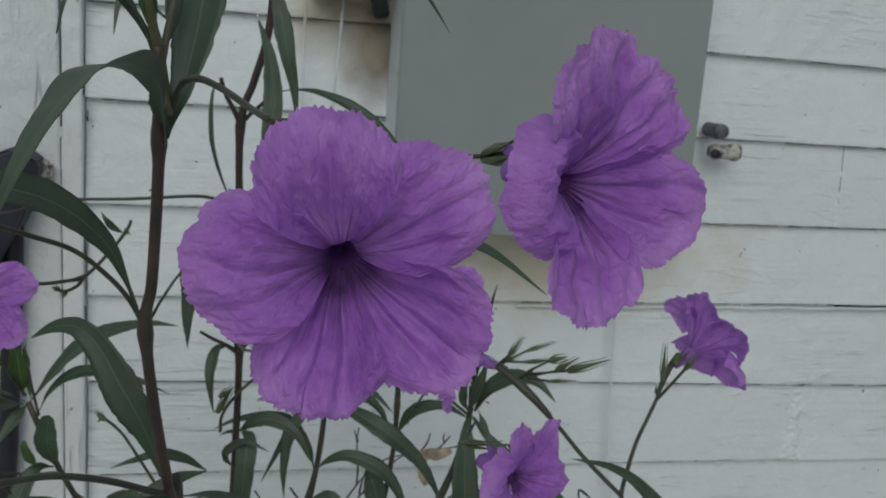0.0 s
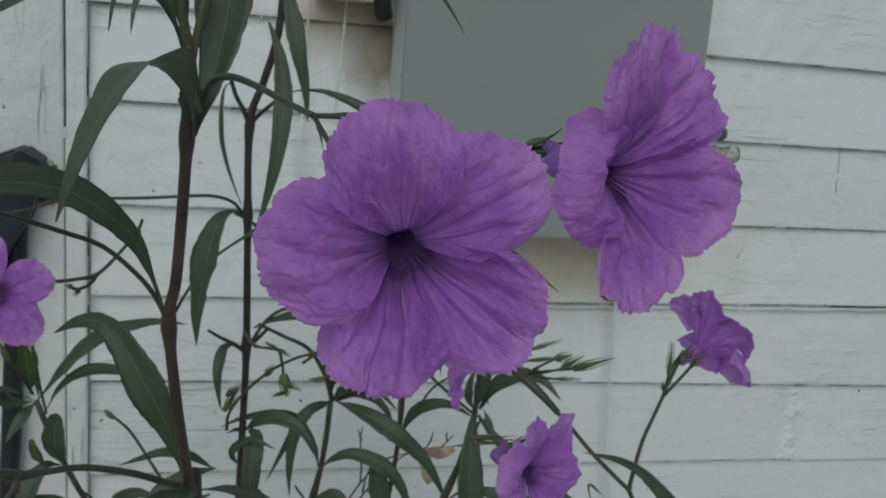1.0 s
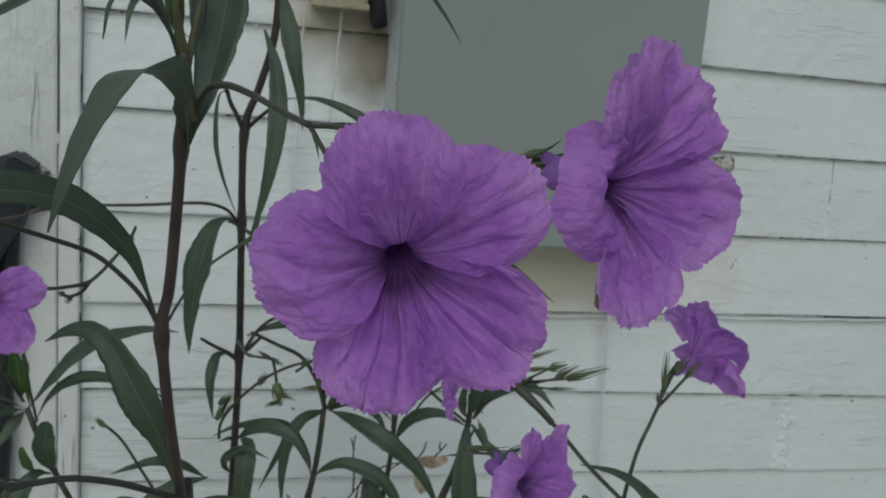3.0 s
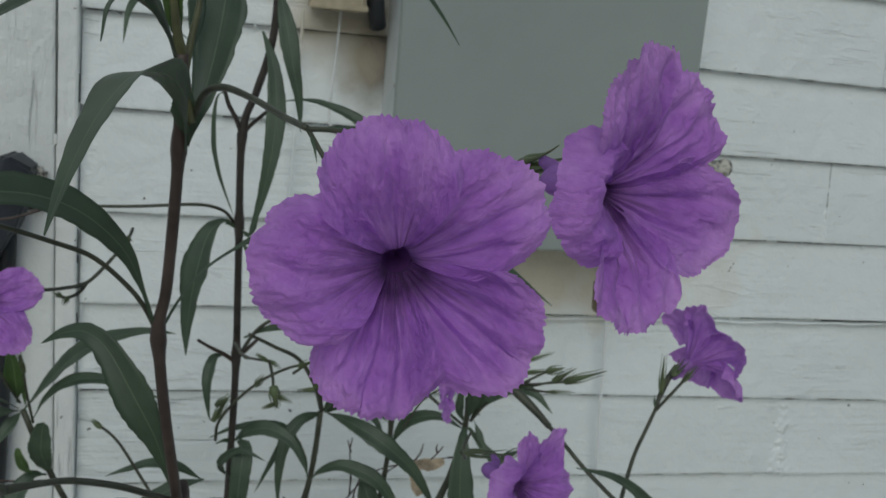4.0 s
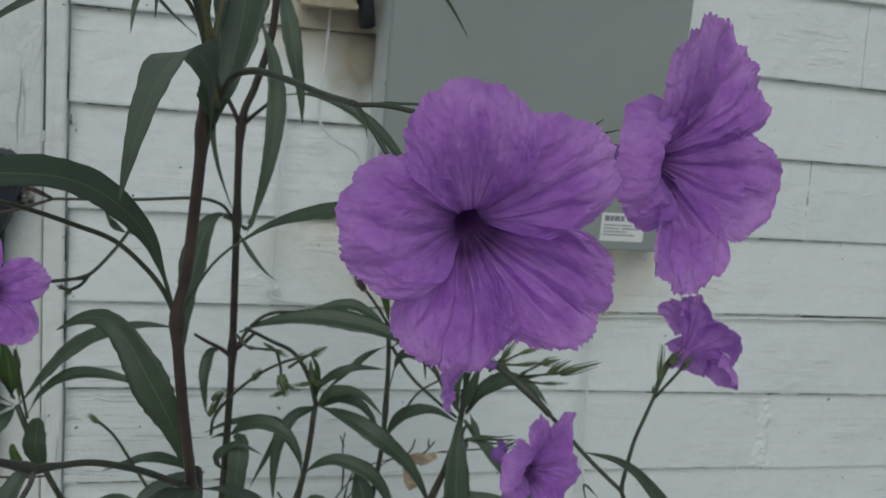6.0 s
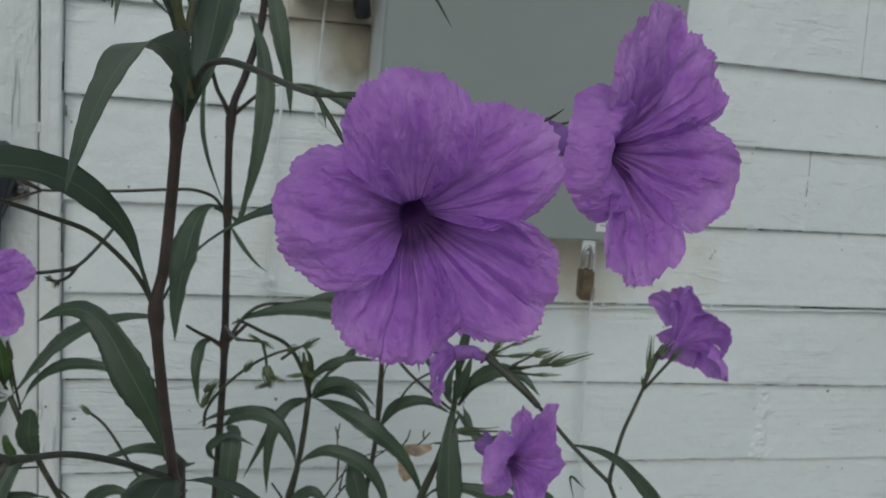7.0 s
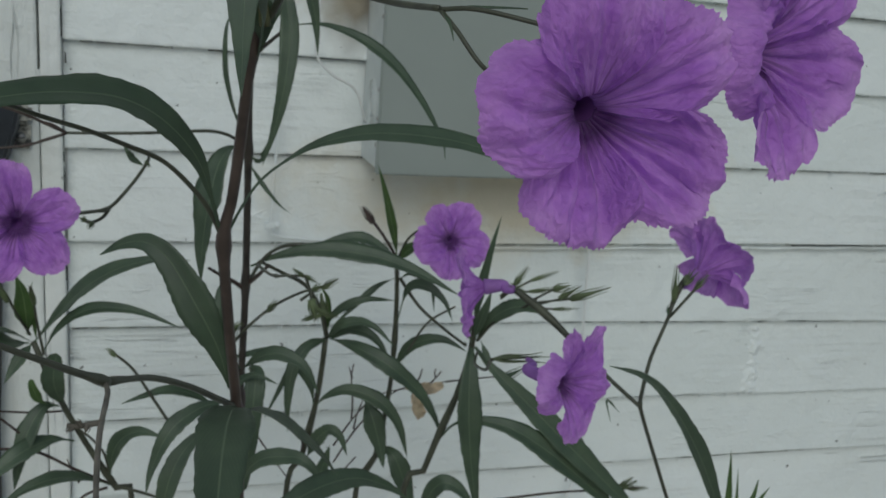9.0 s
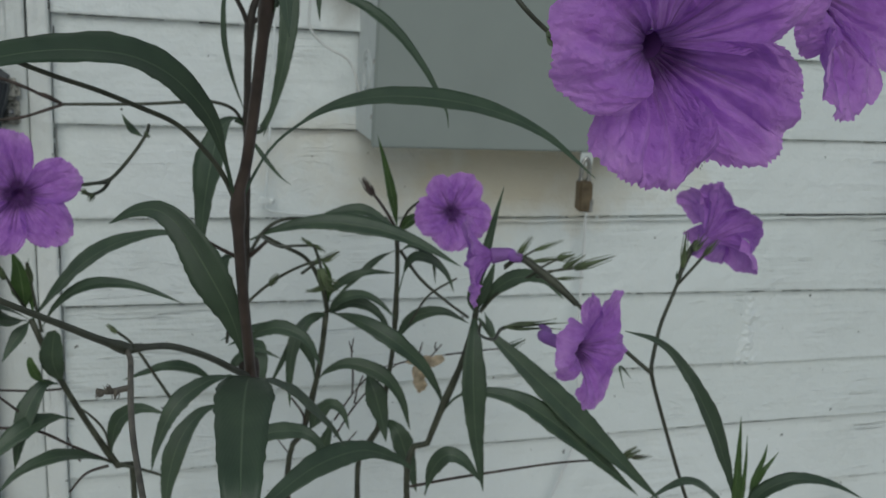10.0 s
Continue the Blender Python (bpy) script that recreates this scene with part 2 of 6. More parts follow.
    l.new(col, b.inputs["Base Color"])
    b.inputs["Specular IOR Level"].default_value = 0.15
    b.inputs["Sheen Weight"].default_value = 0.15
    add = n.new("ShaderNodeMath")
    add.operation = 'MULTIPLY_ADD'
    add.inputs[1].default_value = 0.5
    l.new(crepe.outputs[0], add.inputs[0])
    l.new(nt.outputs[0], add.inputs[2])
    bump(n, l, b, add.outputs[0], 0.85, 0.0018)
    tr = n.new("ShaderNodeBsdfTranslucent")
    l.new(col, tr.inputs[0])
    ms = n.new("ShaderNodeMixShader")
    ms.inputs[0].default_value = 0.45
    l.new(b.outputs[0], ms.inputs[1])
    l.new(tr.outputs[0], ms.inputs[2])
    l.new(ms.outputs[0], n["Material Output"].inputs[0])
    return m


def thin_flesh(name, color, scale):
    """Soft plant tissue that lets some light through."""
    m = plain(name, color, 0.6, 0.0, scale, 0.28, 0.0003)
    n, l = m.node_tree.nodes, m.node_tree.links
    tr = n.new("ShaderNodeBsdfTranslucent")
    tr.inputs[0].default_value = (*color, 1)
    ms = n.new("ShaderNodeMixShader")
    ms.inputs[0].default_value = 0.5
    l.new(n["Principled BSDF"].outputs[0], ms.inputs[1])
    l.new(tr.outputs[0], ms.inputs[2])
    l.new(ms.outputs[0], n["Material Output"].inputs[0])
    return m


PETAL = petal_material("violet_petal", (0.15, 0.050, 0.230), (0.550, 0.236, 0.770), (0.660, 0.325, 0.840))
THROAT = thin_flesh("deep_violet_throat", (0.24, 0.09, 0.37), 160)
TUBE = thin_flesh("violet_tube", (0.50, 0.25, 0.68), 120)

# ---------------------------------------------------------------- builders


def thing(name, label, category, at=(0, 0, 0), group="", kind=""):
    ob = new(name)
    ob.location = at
    return tagged(ob, label, category, group, kind)


def part(name, bm, material, parent=None, label="", smooth=True):
    """One mesh, given in world metres, alone or under a thing or a part."""
    me = bpy.data.meshes.new(name)
    if smooth and not any(bm is q for q in FLAT):
        for fc in bm.faces:
            fc.smooth = True
    bm.to_mesh(me)
    bm.free()
    me.materials.append(material)
    ob = new(name, me)
    if parent:
        ob.parent = parent
        if parent.parent is None:
            ob.matrix_basis = Matrix.Translation(-parent.location)
    if label:
        ob["label"] = label
    return ob


FLAT = []


def box_bm(x0, x1, y0, y1, z0, z1, bev=0.0, seg=2):
    bm = bmesh.new()
    bmesh.ops.create_cube(bm, size=1.0, matrix=Matrix.LocRotScale(((x0 + x1) / 2, (y0 + y1) / 2, (z0 + z1) / 2), None, (x1 - x0, y1 - y0, z1 - z0)))
    if bev:
        bmesh.ops.bevel(bm, geom=bm.edges[:], offset=bev, segments=seg, affect='EDGES')
    FLAT.append(bm)
    return bm


def spline(pts, count):
    """Catmull-Rom through the points, evenly spaced along its length."""
    p = [Vector(q) for q in pts]
    if len(p) == 2:
        p = [p[0], (p[0] + p[1]) / 2, p[1]]
    p = [2 * p[0] - p[1]] + p + [2 * p[-1] - p[-2]]
    fine = []
    for i in range(1, len(p) - 2):
        a, b, c, d = p[i - 1:i + 3]
        for k in range(16):
            t = k / 16
            fine.append(0.5 * (2 * b + (c - a) * t + (2 * a - 5 * b + 4 * c - d) * t * t + (3 * b - a - 3 * c + d) * t ** 3))
    fine.append(p[-2])
    cum = [0.0]
    for a, b in zip(fine, fine[1:]):
        cum.append(cum[-1] + (b - a).length)
    out, j = [], 0
    for i in range(count):
        s = cum[-1] * i / (count - 1)
        while j < len(cum) - 2 and cum[j + 1] < s:
            j += 1
        u = (s - cum[j]) / max(1e-9, cum[j + 1] - cum[j])
        out.append(fine[j].lerp(fine[j + 1], min(1, max(0, u))))
    return out, cum[-1]


def tube_bm(pts, r0, r1, sides=8, count=0, bulges=(), bm=None, wob=0.0, open_start=False):
    """A tapering round stem; bulges: (place along 0..1, swelling, breadth)."""
    bm = bm or bmesh.new()
    q, length = spline(pts, count or max(8, int(8 * len(pts))))
    rings, n = [], len(q)
    nrm = None
    for i, c in enumerate(q):
        tan = (q[min(n - 1, i + 1)] - q[max(0, i - 1)]).normalized()
        if nrm is None:
            nrm = tan.orthogonal().normalized()
        nrm = (nrm - tan * nrm.dot(tan)).normalized()
        bi = tan.cross(nrm)
        t = i / (n - 1)
        r = r0 + (r1 - r0) * t
        for at, am, br in bulges:
            r *= 1 + am * math.exp(-((t - at) / br) ** 2)
        if wob:
            r *= 1 + wob * noise.noise(c * 90)
        rings.append([bm.verts.new(c + (nrm * math.cos(a) + bi * math.sin(a)) * r) for a in (2 * math.pi * k / sides for k in range(sides))])
    for a, b in zip(rings, rings[1:]):
        for k in range(sides):
            bm.faces.new((a[k], a[(k + 1) % sides], b[(k + 1) % sides], b[k]))
    if not open_start:
        bm.faces.new(rings[0][::-1])
    bm.faces.new(rings[-1])
    return bm


def leaf_bm(pts, width, face=(-0.1, -0.8, 0.6), fold=0.28, petiole=0.08, peak=0.42, turn=0.0, wave=0.06, seed=0, blunt=0.0):
    """A narrow leaf along the points: pointed, folded along its midrib, with a slightly wavy edge."""
    rng = random.Random(seed * 7919 + int(abs(pts[0][0]) * 1e4) + int(abs(pts[-1][2]) * 1e4))
    bm = bmesh.new()
    uvl = bm.loops.layers.uv.new("UVMap")
    n, m = 44, 3
    q, length = spline(pts, n)
    face = Vector(face)
    rows, under, params = [], [], []
    ph1, ph2 = rng.uniform(0, 6), rng.uniform(0, 6)
    last = None
    for i, c in enumerate(q):
        t = i / (n - 1)
        tan = (q[min(n - 1, i + 1)] - q[max(0, i - 1)]).normalized()
        nr = face - tan * face.dot(tan)
        if nr.length < 0.25 and last:
            nr = last - tan * last.dot(tan)
        nr = nr.normalized()
        last = nr
        if turn:
            nr = Matrix.Rotation(radians(turn * (0.3 + 0.7 * t)), 3, tan) @ nr
        side = tan.cross(nr).normalized()
        s = max(0.0, (t - petiole) / (1 - petiole))
        if s <= 0:
            w = width * 0.055
        else:
            up = min(1.0, s / peak)
            dn = min(1.0, (1 - s) / (1 - peak))
            w = width * 0.5 * (0.10 + 0.90 * math.sin(up * math.pi / 2) ** 0.9) * (dn ** (0.84 if not blunt else 0.25 * (1 - blunt) + 0.2)) if s > peak else width * 0.5 * (0.11 + 0.89 * math.sin(up * math.pi / 2) ** 1.15)
        w = max(w, width * 0.008)
        row, low = [], []
        for k in range(-m, m + 1):
            u = k / m
            edge = 1 + (rng.uniform(-0.055, 0.055) if abs(k) == m else 0)
            lift = fold * w * abs(u) ** 1.3
            ripple = wave * w * abs(u) ** 2 * (math.sin(t * 17 + ph1 + (1.3 if k > 0 else 0)) + 0.6 * math.sin(t * 31 + ph2))
            p = c + side * (u * w * edge) + nr * (lift + ripple)
            row.append(bm.verts.new(p))
            low.append(bm.verts.new(p - nr * (0.00035 if abs(k) < m else 0.0001) - nr * (0.0006 * min(1, w / 0.004) if k == 0 else 0)))
        rows.append(row)
        under.append(low)
        params.append(t)

    def quad(vs, uvs):
        fc = bm.faces.new(vs)
        for lp, c in zip(fc.loops, uvs):
            lp[uvl].uv = c
    for i in range(n - 1):
        for k in range(2 * m):
            u0, u1, t0, t1 = k / (2 * m), (k + 1) / (2 * m), params[i], params[i + 1]
            quad((rows[i][k], rows[i][k + 1], rows[i + 1][k + 1], rows[i + 1][k]), ((u0, t0), (u1, t0), (u1, t1), (u0, t1)))
            quad((under[i][k], under[i + 1][k], under[i + 1][k + 1], under[i][k + 1]), ((u0, t0), (u0, t1), (u1, t1), (u1, t0)))
        for k, fl in ((0, False), (2 * m, True)):
            vs = (rows[i][k], rows[i + 1][k], under[i + 1][k], under[i][k])
            quad(vs[::-1] if fl else vs, ((k / (2 * m), params[i]),) * 4)
    return bm


LEAVES = [0]


def leaf(plant, pts, width, material=None, name="leaf", **kw):
    LEAVES[0] += 1
    return part(name, leaf_bm(pts, width, seed=LEAVES[0], **kw), material or LEAF, plant)


def stem(plant, pts, r0, r1, material=None, name="stem", **kw):
    return part(name, tube_bm(pts, r0, r1, **kw), material or STEM, plant)


def bud(plant, a, b, r, material=None):
    """A small pointed bud wrapped in narrow sepals, from a to b."""
    a, b = Vector(a), Vector(b)
    d = b - a
    bm = tube_bm([a, a + d * 0.3, a + d * 0.7, b], r, r * 0.2, 8, 10, ((0.35, 0.55, 0.3),))
    side = d.orthogonal().normalized() * r
    for k in range(4):
        s = Matrix.Rotation(k * 1.57 + 0.4, 3, d.normalized()) @ side
        tube_bm([a + s * 0.6, a + d * 0.35 + s * 1.55, a + d * 0.75 + s * 1.15, a + d * (0.95 + 0.1 * (k % 2)) + s * 1.1], r * 0.4, r * 0.08, 4, 7, (), bm)
    return part("bud", bm, material or BUD, plant)


def lobe_bm(frame_m, ang, half, length, cut_a, cut_b, lift, depth, seed, throat=0.0032, droop=0.0, lip=0.0, flare=0.09, pleats=(), roll=0.0, twist=0.0, shape=2.1, edges=(-0.8, -0.8), pale=0.0):
    """One broad lobe of a large corolla, spread fan-wise over half degrees to each side of ang.
    cut_a, cut_b: how much shorter it is at its clockwise and anticlockwise corner; pleats: (place -1 to 1, depth in mm);
    roll: how far the tip bends back; twist: one side forward, the other back; edges: which of its two edges lies over its neighbour (above 0);
    pale: how much of the dark base is hidden in the throat."""
    rng = random.Random(seed)
    bm = bmesh.new()
    uvl = bm.loops.layers.uv.new("UVMap")
    ns, nu = 60, 96
    o1, o2, o3 = rng.uniform(0, 50), rng.uniform(0, 50), rng.uniform(0, 50)
    teeth = [rng.uniform(-1, 1) + (0.8 if k % 3 == 0 else 0) for k in range(nu + 1)]
    grid = []
    inner = 6
    for i in range(-inner, ns + 1):
        s = i / ns
        row = []
        for k in range(nu + 1):
            u = 2 * k / nu - 1
            au = abs(u)
            if i < 0:
                # the wall of the tube behind the lobe
                th, q = radians(ang + half * 1.12 * u), -i / inner
                narrow = throat * (1 - 0.3 * q) - 0.19 * lip * throat * (1 - au ** 1.5) * (1 - q)
                row.append(bm.verts.new(frame_m @ Vector((math.cos(th) * narrow, math.sin(th) * narrow, -depth - 0.011 * q))))
                continue
            reach = length * (1 - (cut_a if u < 0 else cut_b) * au ** shape)
            reach *= 1 + 0.055 * noise.noise(Vector((u * 2.4 + o1, o2, 0))) + 0.036 * noise.noise(Vector((u * 6 + o2, o3, 0))) + 0.018 * noise.noise(Vector((u * 15 + o2, o1, 0)))
            if s > 0.93:
                reach += length * 0.012 * teeth[k] * (s - 0.93) / 0.07
            rad = throat + (reach - throat) * s - 0.75 * lip * throat * (1 - au ** 1.5) * math.exp(-((s - 0.07) / 0.06) ** 2)
            th = radians(ang + half * (1.12 + 0.04 * math.sin(s * math.pi) - 0.06 * s) * u) + 0.05 * s * noise.noise(Vector((s * 3 + o3, 3 if u > 0 else 9, o1)))
            z = -depth * (1 - s) ** (1.75 + 1.6 * lip) + lip * 0.0020 * math.exp(-((s - 0.22) / 0.16) ** 2)
            z += lip * 0.34 * depth * (1 - math.exp(-(s / 0.05) ** 2)) * math.exp(-(s / 0.2) ** 2)
            z += flare * length * s ** 1.6 - droop * length * s ** 2.4 - roll * length * max(0.0, s - 0.55) ** 2 * 4
            z += twist * length * u * s ** 1.5 + lift * min(1.0, s / 0.45)
            e = s ** 1.3
            w = rad / length
            z += length * (0.13 * noise.noise(Vector((u * 1.3 + o1, s * 1.3, o2))) + 0.095 * noise.noise(Vector((u * 3.0 + o2, s * 2.2, o3)))) * e
            z += length * (0.062 * noise.noise(Vector((u * 5.5 * w + o3, s * 3.5 + o1, 1))) + 0.024 * noise.noise(Vector((u * 13 * w + o1, s * 9 + o3, 4))) + 0.012 * noise.noise(Vector((u * 30 * w + o2, s * 24 + o1, 8)))) * (0.35 + 0.65 * s)
            for at, mm in pleats:
                z -= 0.0016 * mm * math.exp(-((u - at - 0.05 * math.sin(s * 4 + o1)) / (0.055 + 0.05 * s)) ** 2) * math.sin(min(1, s / 0.95) * math.pi) ** 0.6
            z += 0.19 * length * (edges[0] if u < 0 else edges[1]) * au ** 2.4 * max(0.0, (s - 0.22) / 0.78) ** 1.2 * (0.9 + 0.6 * noise.noise(Vector((u + o3, s * 2, 2))))
            row.append(bm.verts.new(frame_m @ Vector((math.cos(th) * rad, math.sin(th) * rad, z))))
        grid.append(row)
    for i in range(inner + ns):
        for k in range(nu):
            fc = bm.faces.new((grid[i][k], grid[i][k + 1], grid[i + 1][k + 1], grid[i + 1][k]))
            for lp, (a, b) in zip(fc.loops, ((i, k), (i, k + 1), (i + 1, k + 1), (i + 1, k))):
                lp[uvl].uv = (b / nu, pale + (1 - pale) * (a - inner) / ns if a >= inner else pale * (a / inner) ** 2)
    return bm


def aim_frame(centre, aim):
    """Flower frame: local z out of the flower, local y upwards."""
    z = Vector(aim).normalized()
    x = Vector((0, 0, 1)).cross(z).normalized()
    y = z.cross(x)
    m = Matrix((x, y, z)).transposed().to_4x4()
    return Matrix.Translation(centre) @ m


def flower(plant, label, centre, aim, back, depth=0.013, throat=0.0042, seed=1, tube=(1.04, 0.0017), lobes=()):
    """lobes: (degrees anticlockwise from local x, half angle, length, two corner cuts, lift, more);
    back: points from the calyx to the stalk's joint; tube: its width at the petals, in throats, and its radius at the calyx."""
    fm = aim_frame(centre, aim)
    # the tube runs back from the throat to the calyx
    bk = Vector(back[0])
    start = fm @ Vector((0, 0, -depth * 1.02))
    mid = fm @ Vector((0, 0, -depth - 0.35 * (bk - Vector(centre)).length))
    fl = part("flower", tube_bm([start, mid, start.lerp(bk, 0.75).lerp(mid, 0.2), bk], throat * tube[0], tube[1], 14, 16, open_start=True), TUBE, plant, label)
    part("throat", tube_bm([fm @ Vector((0, 0, -depth - 0.0008)), fm @ Vector((0, 0, -depth - 0.0030)), fm @ Vector((0, 0, -depth - 0.0060))], throat * 0.98, throat * 0.2, 14, 8, open_start=True), THROAT, fl, "dark violet throat")
    for i, (deg, half, ln, ca, cb, lift, more) in enumerate(lobes):
        part("petal", lobe_bm(fm, deg, half, ln, ca, cb, lift, depth, seed * 31 + i, throat, **more), PETAL, fl)
    a, b = Vector(back[0]), Vector(back[1])
    d = a - b
    cb = bmesh.new()
    side = d.orthogonal().normalized()
    for k in range(5):
        s = Matrix.Rotation(k * 1.2566, 3, d.normalized()) @ side
        tube_bm([b, b + d * 0.4 + s * 0.0019, a + s * 0.0021, a + d * (0.42 + 0.1 * (k % 3)) + s * 0.0034], 0.0009, 0.00015, 6, 12, ((0.35, 0.55, 0.25),), cb)
    part("calyx", cb, BUD, fl, "narrow green sepals round the tube")
    return fl


# ---------------------------------------------------------------- ground and house wall
ground_bm = bmesh.new()
bmesh.ops.create_grid(ground_bm, x_segments=40, y_segments=40, size=300)
for v in ground_bm.verts:
    v.co.z = 0.02 * noise.noise(v.co * 0.2)
ground = tagged(part("ground", ground_bm, BOUNCE_GROUND), "unseen ground, kept pale to bounce light up onto the wall", "ground", kind="structure")

WALL_Y = 1.40
wall = tagged(part("wall_house", box_bm(-3.5, 4.5, 1.412, 1.55, 0.0, 3.2), TRIM), "white painted wooden house wall", "wall", kind="structure")
EDGES = [1.4036, 1.2934, 1.176, 1.06, 0.9478, 0.8242, 0.7192]
while EDGES[-1] > 0.35:
    EDGES.append(EDGES[-1] - 0.115)
top = [EDGES[0] + 0.115 * (k + 1) for k in range(14)]
COURSES = sorted(EDGES + top, reverse=True)
random.seed(3)


# how far each visible board's edge strays from level, in mm, at x = -0.5, 0.1 and 0.65
STRAY = {0: (2, 2, -3), 1: (3.5, 0, 0), 2: (-2, 1, 3), 3: (2, 3, 7.5), 4: (4.8, 2, -5), 5: (4, 6, 4), 6: (4, 6, 4)}


def stray(zb, x):
    for k, (a, b, c) in STRAY.items():
        if abs(EDGES[k] - zb) < 1e-4:
            x = max(-0.5, min(0.8, x))
            return 0.001 * (a + (b - a) * (x + 0.5) / 0.6 if x < 0.1 else b + (c - b) * (x - 0.1) / 0.55)
    return 0.0


def clapboard(x0, x1, z0, z1, proud, drop=0.0):
    """One bevelled board: thick lower edge, thin upper edge under the next board, slightly uneven."""
    bm = bmesh.new()
    n = max(3, int((x1 - x0) / 0.006))
    prof = [(0.0, 0.0), (0.0130, 0.0), (0.0141, 0.0010), (0.0143, 0.0034), (0.0098, 0.045), (0.0022, z1 - z0 + 0.012), (0.0, z1 - z0 + 0.012)]
    rings = []
    o = random.uniform(0, 99)
    for i in range(n + 1):
        x = x0 + (x1 - x0) * i / n
        chip = noise.noise(Vector((x * 70, o, 11)))
        dz = stray(z0, x) - drop + (0.0022 * (chip - 0.42) if chip > 0.42 else 0) + 0.0012 * noise.noise(Vector((x * 3 + o, o, 0))) + 0.0007 * noise.noise(Vector((x * 45, o, 3))) + 0.0006 * noise.noise(Vector((x * 160, o, 3)))
        dy = 0.0012 * noise.noise(Vector((x * 2.2, o, 7))) + (0.006 * min(1, max(0, (x - 0.42) / 0.25)) if abs(z0 - EDGES[3]) < 1e-4 else 0)
        rings.append([bm.verts.new((x, WALL_Y + 0.0121 - d - (proud + dy if d else 0), z0 + h + (dz if h < 0.05 else 0))) for d, h in prof])
    for a, b in zip(rings, rings[1:]):
        for k in range(len(prof)):
            j = (k + 1) % len(prof)
            bm.faces.new((a[k], a[j], b[j], b[k]))
    bm.faces.new(rings[0])
    bm.faces.new(rings[-1][::-1])
    bmesh.ops.recalc_face_normals(bm, faces=bm.faces[:])
    return part("clapboard", bm, PAINT, wall, smooth=False)


JOINTS = {round(EDGES[2], 3): [0.497], round(EDGES[5], 3): [0.489], round(EDGES[0], 3): [0.55]}
for zt, zb in zip(COURSES, COURSES[1:]):
    cuts = [-0.4985] + JOINTS.get(round(zb, 3), [random.uniform(1.0, 1.6)]) + [random.uniform(2.2, 2.8), 4.4]
    for a, b in zip(cuts, cuts[1:]):
        clapboard(a + (0.0022 if a < -0.49 and abs(zb - EDGES[3]) < 1e-4 else 0.0005), b - 0.0006, zb, zt, random.uniform(0, 0.0016), 0.0038 if abs(a - 0.489) < 1e-3 else 0.0)

# plain walls that close the house behind the boards
for nm, dims in (("wall_side_east", (4.35, 4.5, 1.552, 7.0, 0.0, 3.2)), ("wall_side_west", (-3.5, -3.35, 1.552, 7.0, 0.0, 3.2)), ("wall_back", (-3.347, 4.347, 6.85, 7.0, 0.0, 3.2))):
    tagged(part(nm, box_bm(*dims), TRIM), "plain white painted house wall", "wall", kind="structure")
tagged(part("ceiling", box_bm(-3.5, 4.5, 1.412, 7.0, 3.203, 3.3), TRIM), "plain white ceiling inside the house", "ceiling", kind="structure")

# old paint: drips under the board edges, a lumpy filled joint, and a bead of filler along one gap
drip_bm = tube_bm([(0, 0, 0.002), (0, 0, -0.001), (0, 0.0004, -0.0045)], 0.0011, 0.0005, 6, 6, ((0.8, 0.5, 0.2),))
drip = part("paint_drip", drip_bm, PAINT, wall)
drip.location = (0.2, WALL_Y - 0.0008, EDGES[3] + stray(EDGES[3], 0.2))
rng = random.Random(12)
for k in range(70):
    e = EDGES[rng.choice((0, 1, 2, 3, 3, 4, 4, 5, 5, 6, 7))]
    x = rng.uniform(-0.49, 0.9)
    d = drip.copy()
    scene.collection.objects.link(d)
    d.location = (x, WALL_Y - 0.0006, e + stray(e, x))
    d.scale = (rng.uniform(0.5, 1.5), 1, rng.uniform(0.35, 1.5))


def filler_patch(joint_x, k, half, amp):
    """Lumpy old filler smeared over an upright joint between two boards."""
    bm = bmesh.new()
    z0, z1 = EDGES[k], EDGES[k - 1]
    rows = []
    for i in range(76):
        h = 0.0015 + (z1 - z0 - 0.004) * i / 75
        d = 0.0143 - 0.0045 * h / 0.045 if h < 0.045 else 0.0098 - 0.0076 * (h - 0.045) / (z1 - z0 - 0.033)
        row = []
        for j in range(31):
            u = 2 * j / 30 - 1
            x = joint_x + half * u
            q = Vector((x * 60, h * 60, k * 7.0))
            wander = 0.35 * noise.noise(Vector((h * 40, k, 3)))
            m = 1 - abs(u - wander) * 1.5 + 0.9 * noise.noise(q * 1.1) + 0.5 * noise.noise(q * 2.6) - 0.25 + 0.5 * (1 - h / 0.11)
            m = max(0.0, min(1.0, m)) * (1 - u * u)
            lump = m * (0.8 + 0.45 * noise.noise(q * 2.2) + 0.25 * noise.noise(q * 5))
            row.append(bm.verts.new((x, WALL_Y + 0.0121 - d + 0.0008 - amp * lump, z0 + stray(z0, x) * (1 - h / 0.11) + h)))
        rows.append(row)
    for a, b in zip(rows, rows[1:]):
        for j in range(30):
            bm.faces.new((a[j], a[j + 1], b[j + 1], b[j]))
    return part("filler_patch", bm, PAINT, wall)


filler_patch(0.484, 5, 0.028, 0.0068)
filler_patch(0.497, 2, 0.013, 0.0032)
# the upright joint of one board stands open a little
part("gap_and_shade_line", tube_bm([(0.4972 + 0.0003 * math.sin(q * 1.9), 1.3984 + 0.0088 * q / 10, EDGES[2] + 0.003 + (EDGES[1] - EDGES[2] - 0.006) * q / 10) for q in range(11)], 0.0006, 0.0005, 6, 40, (), None, 0.7), DARK, wall)
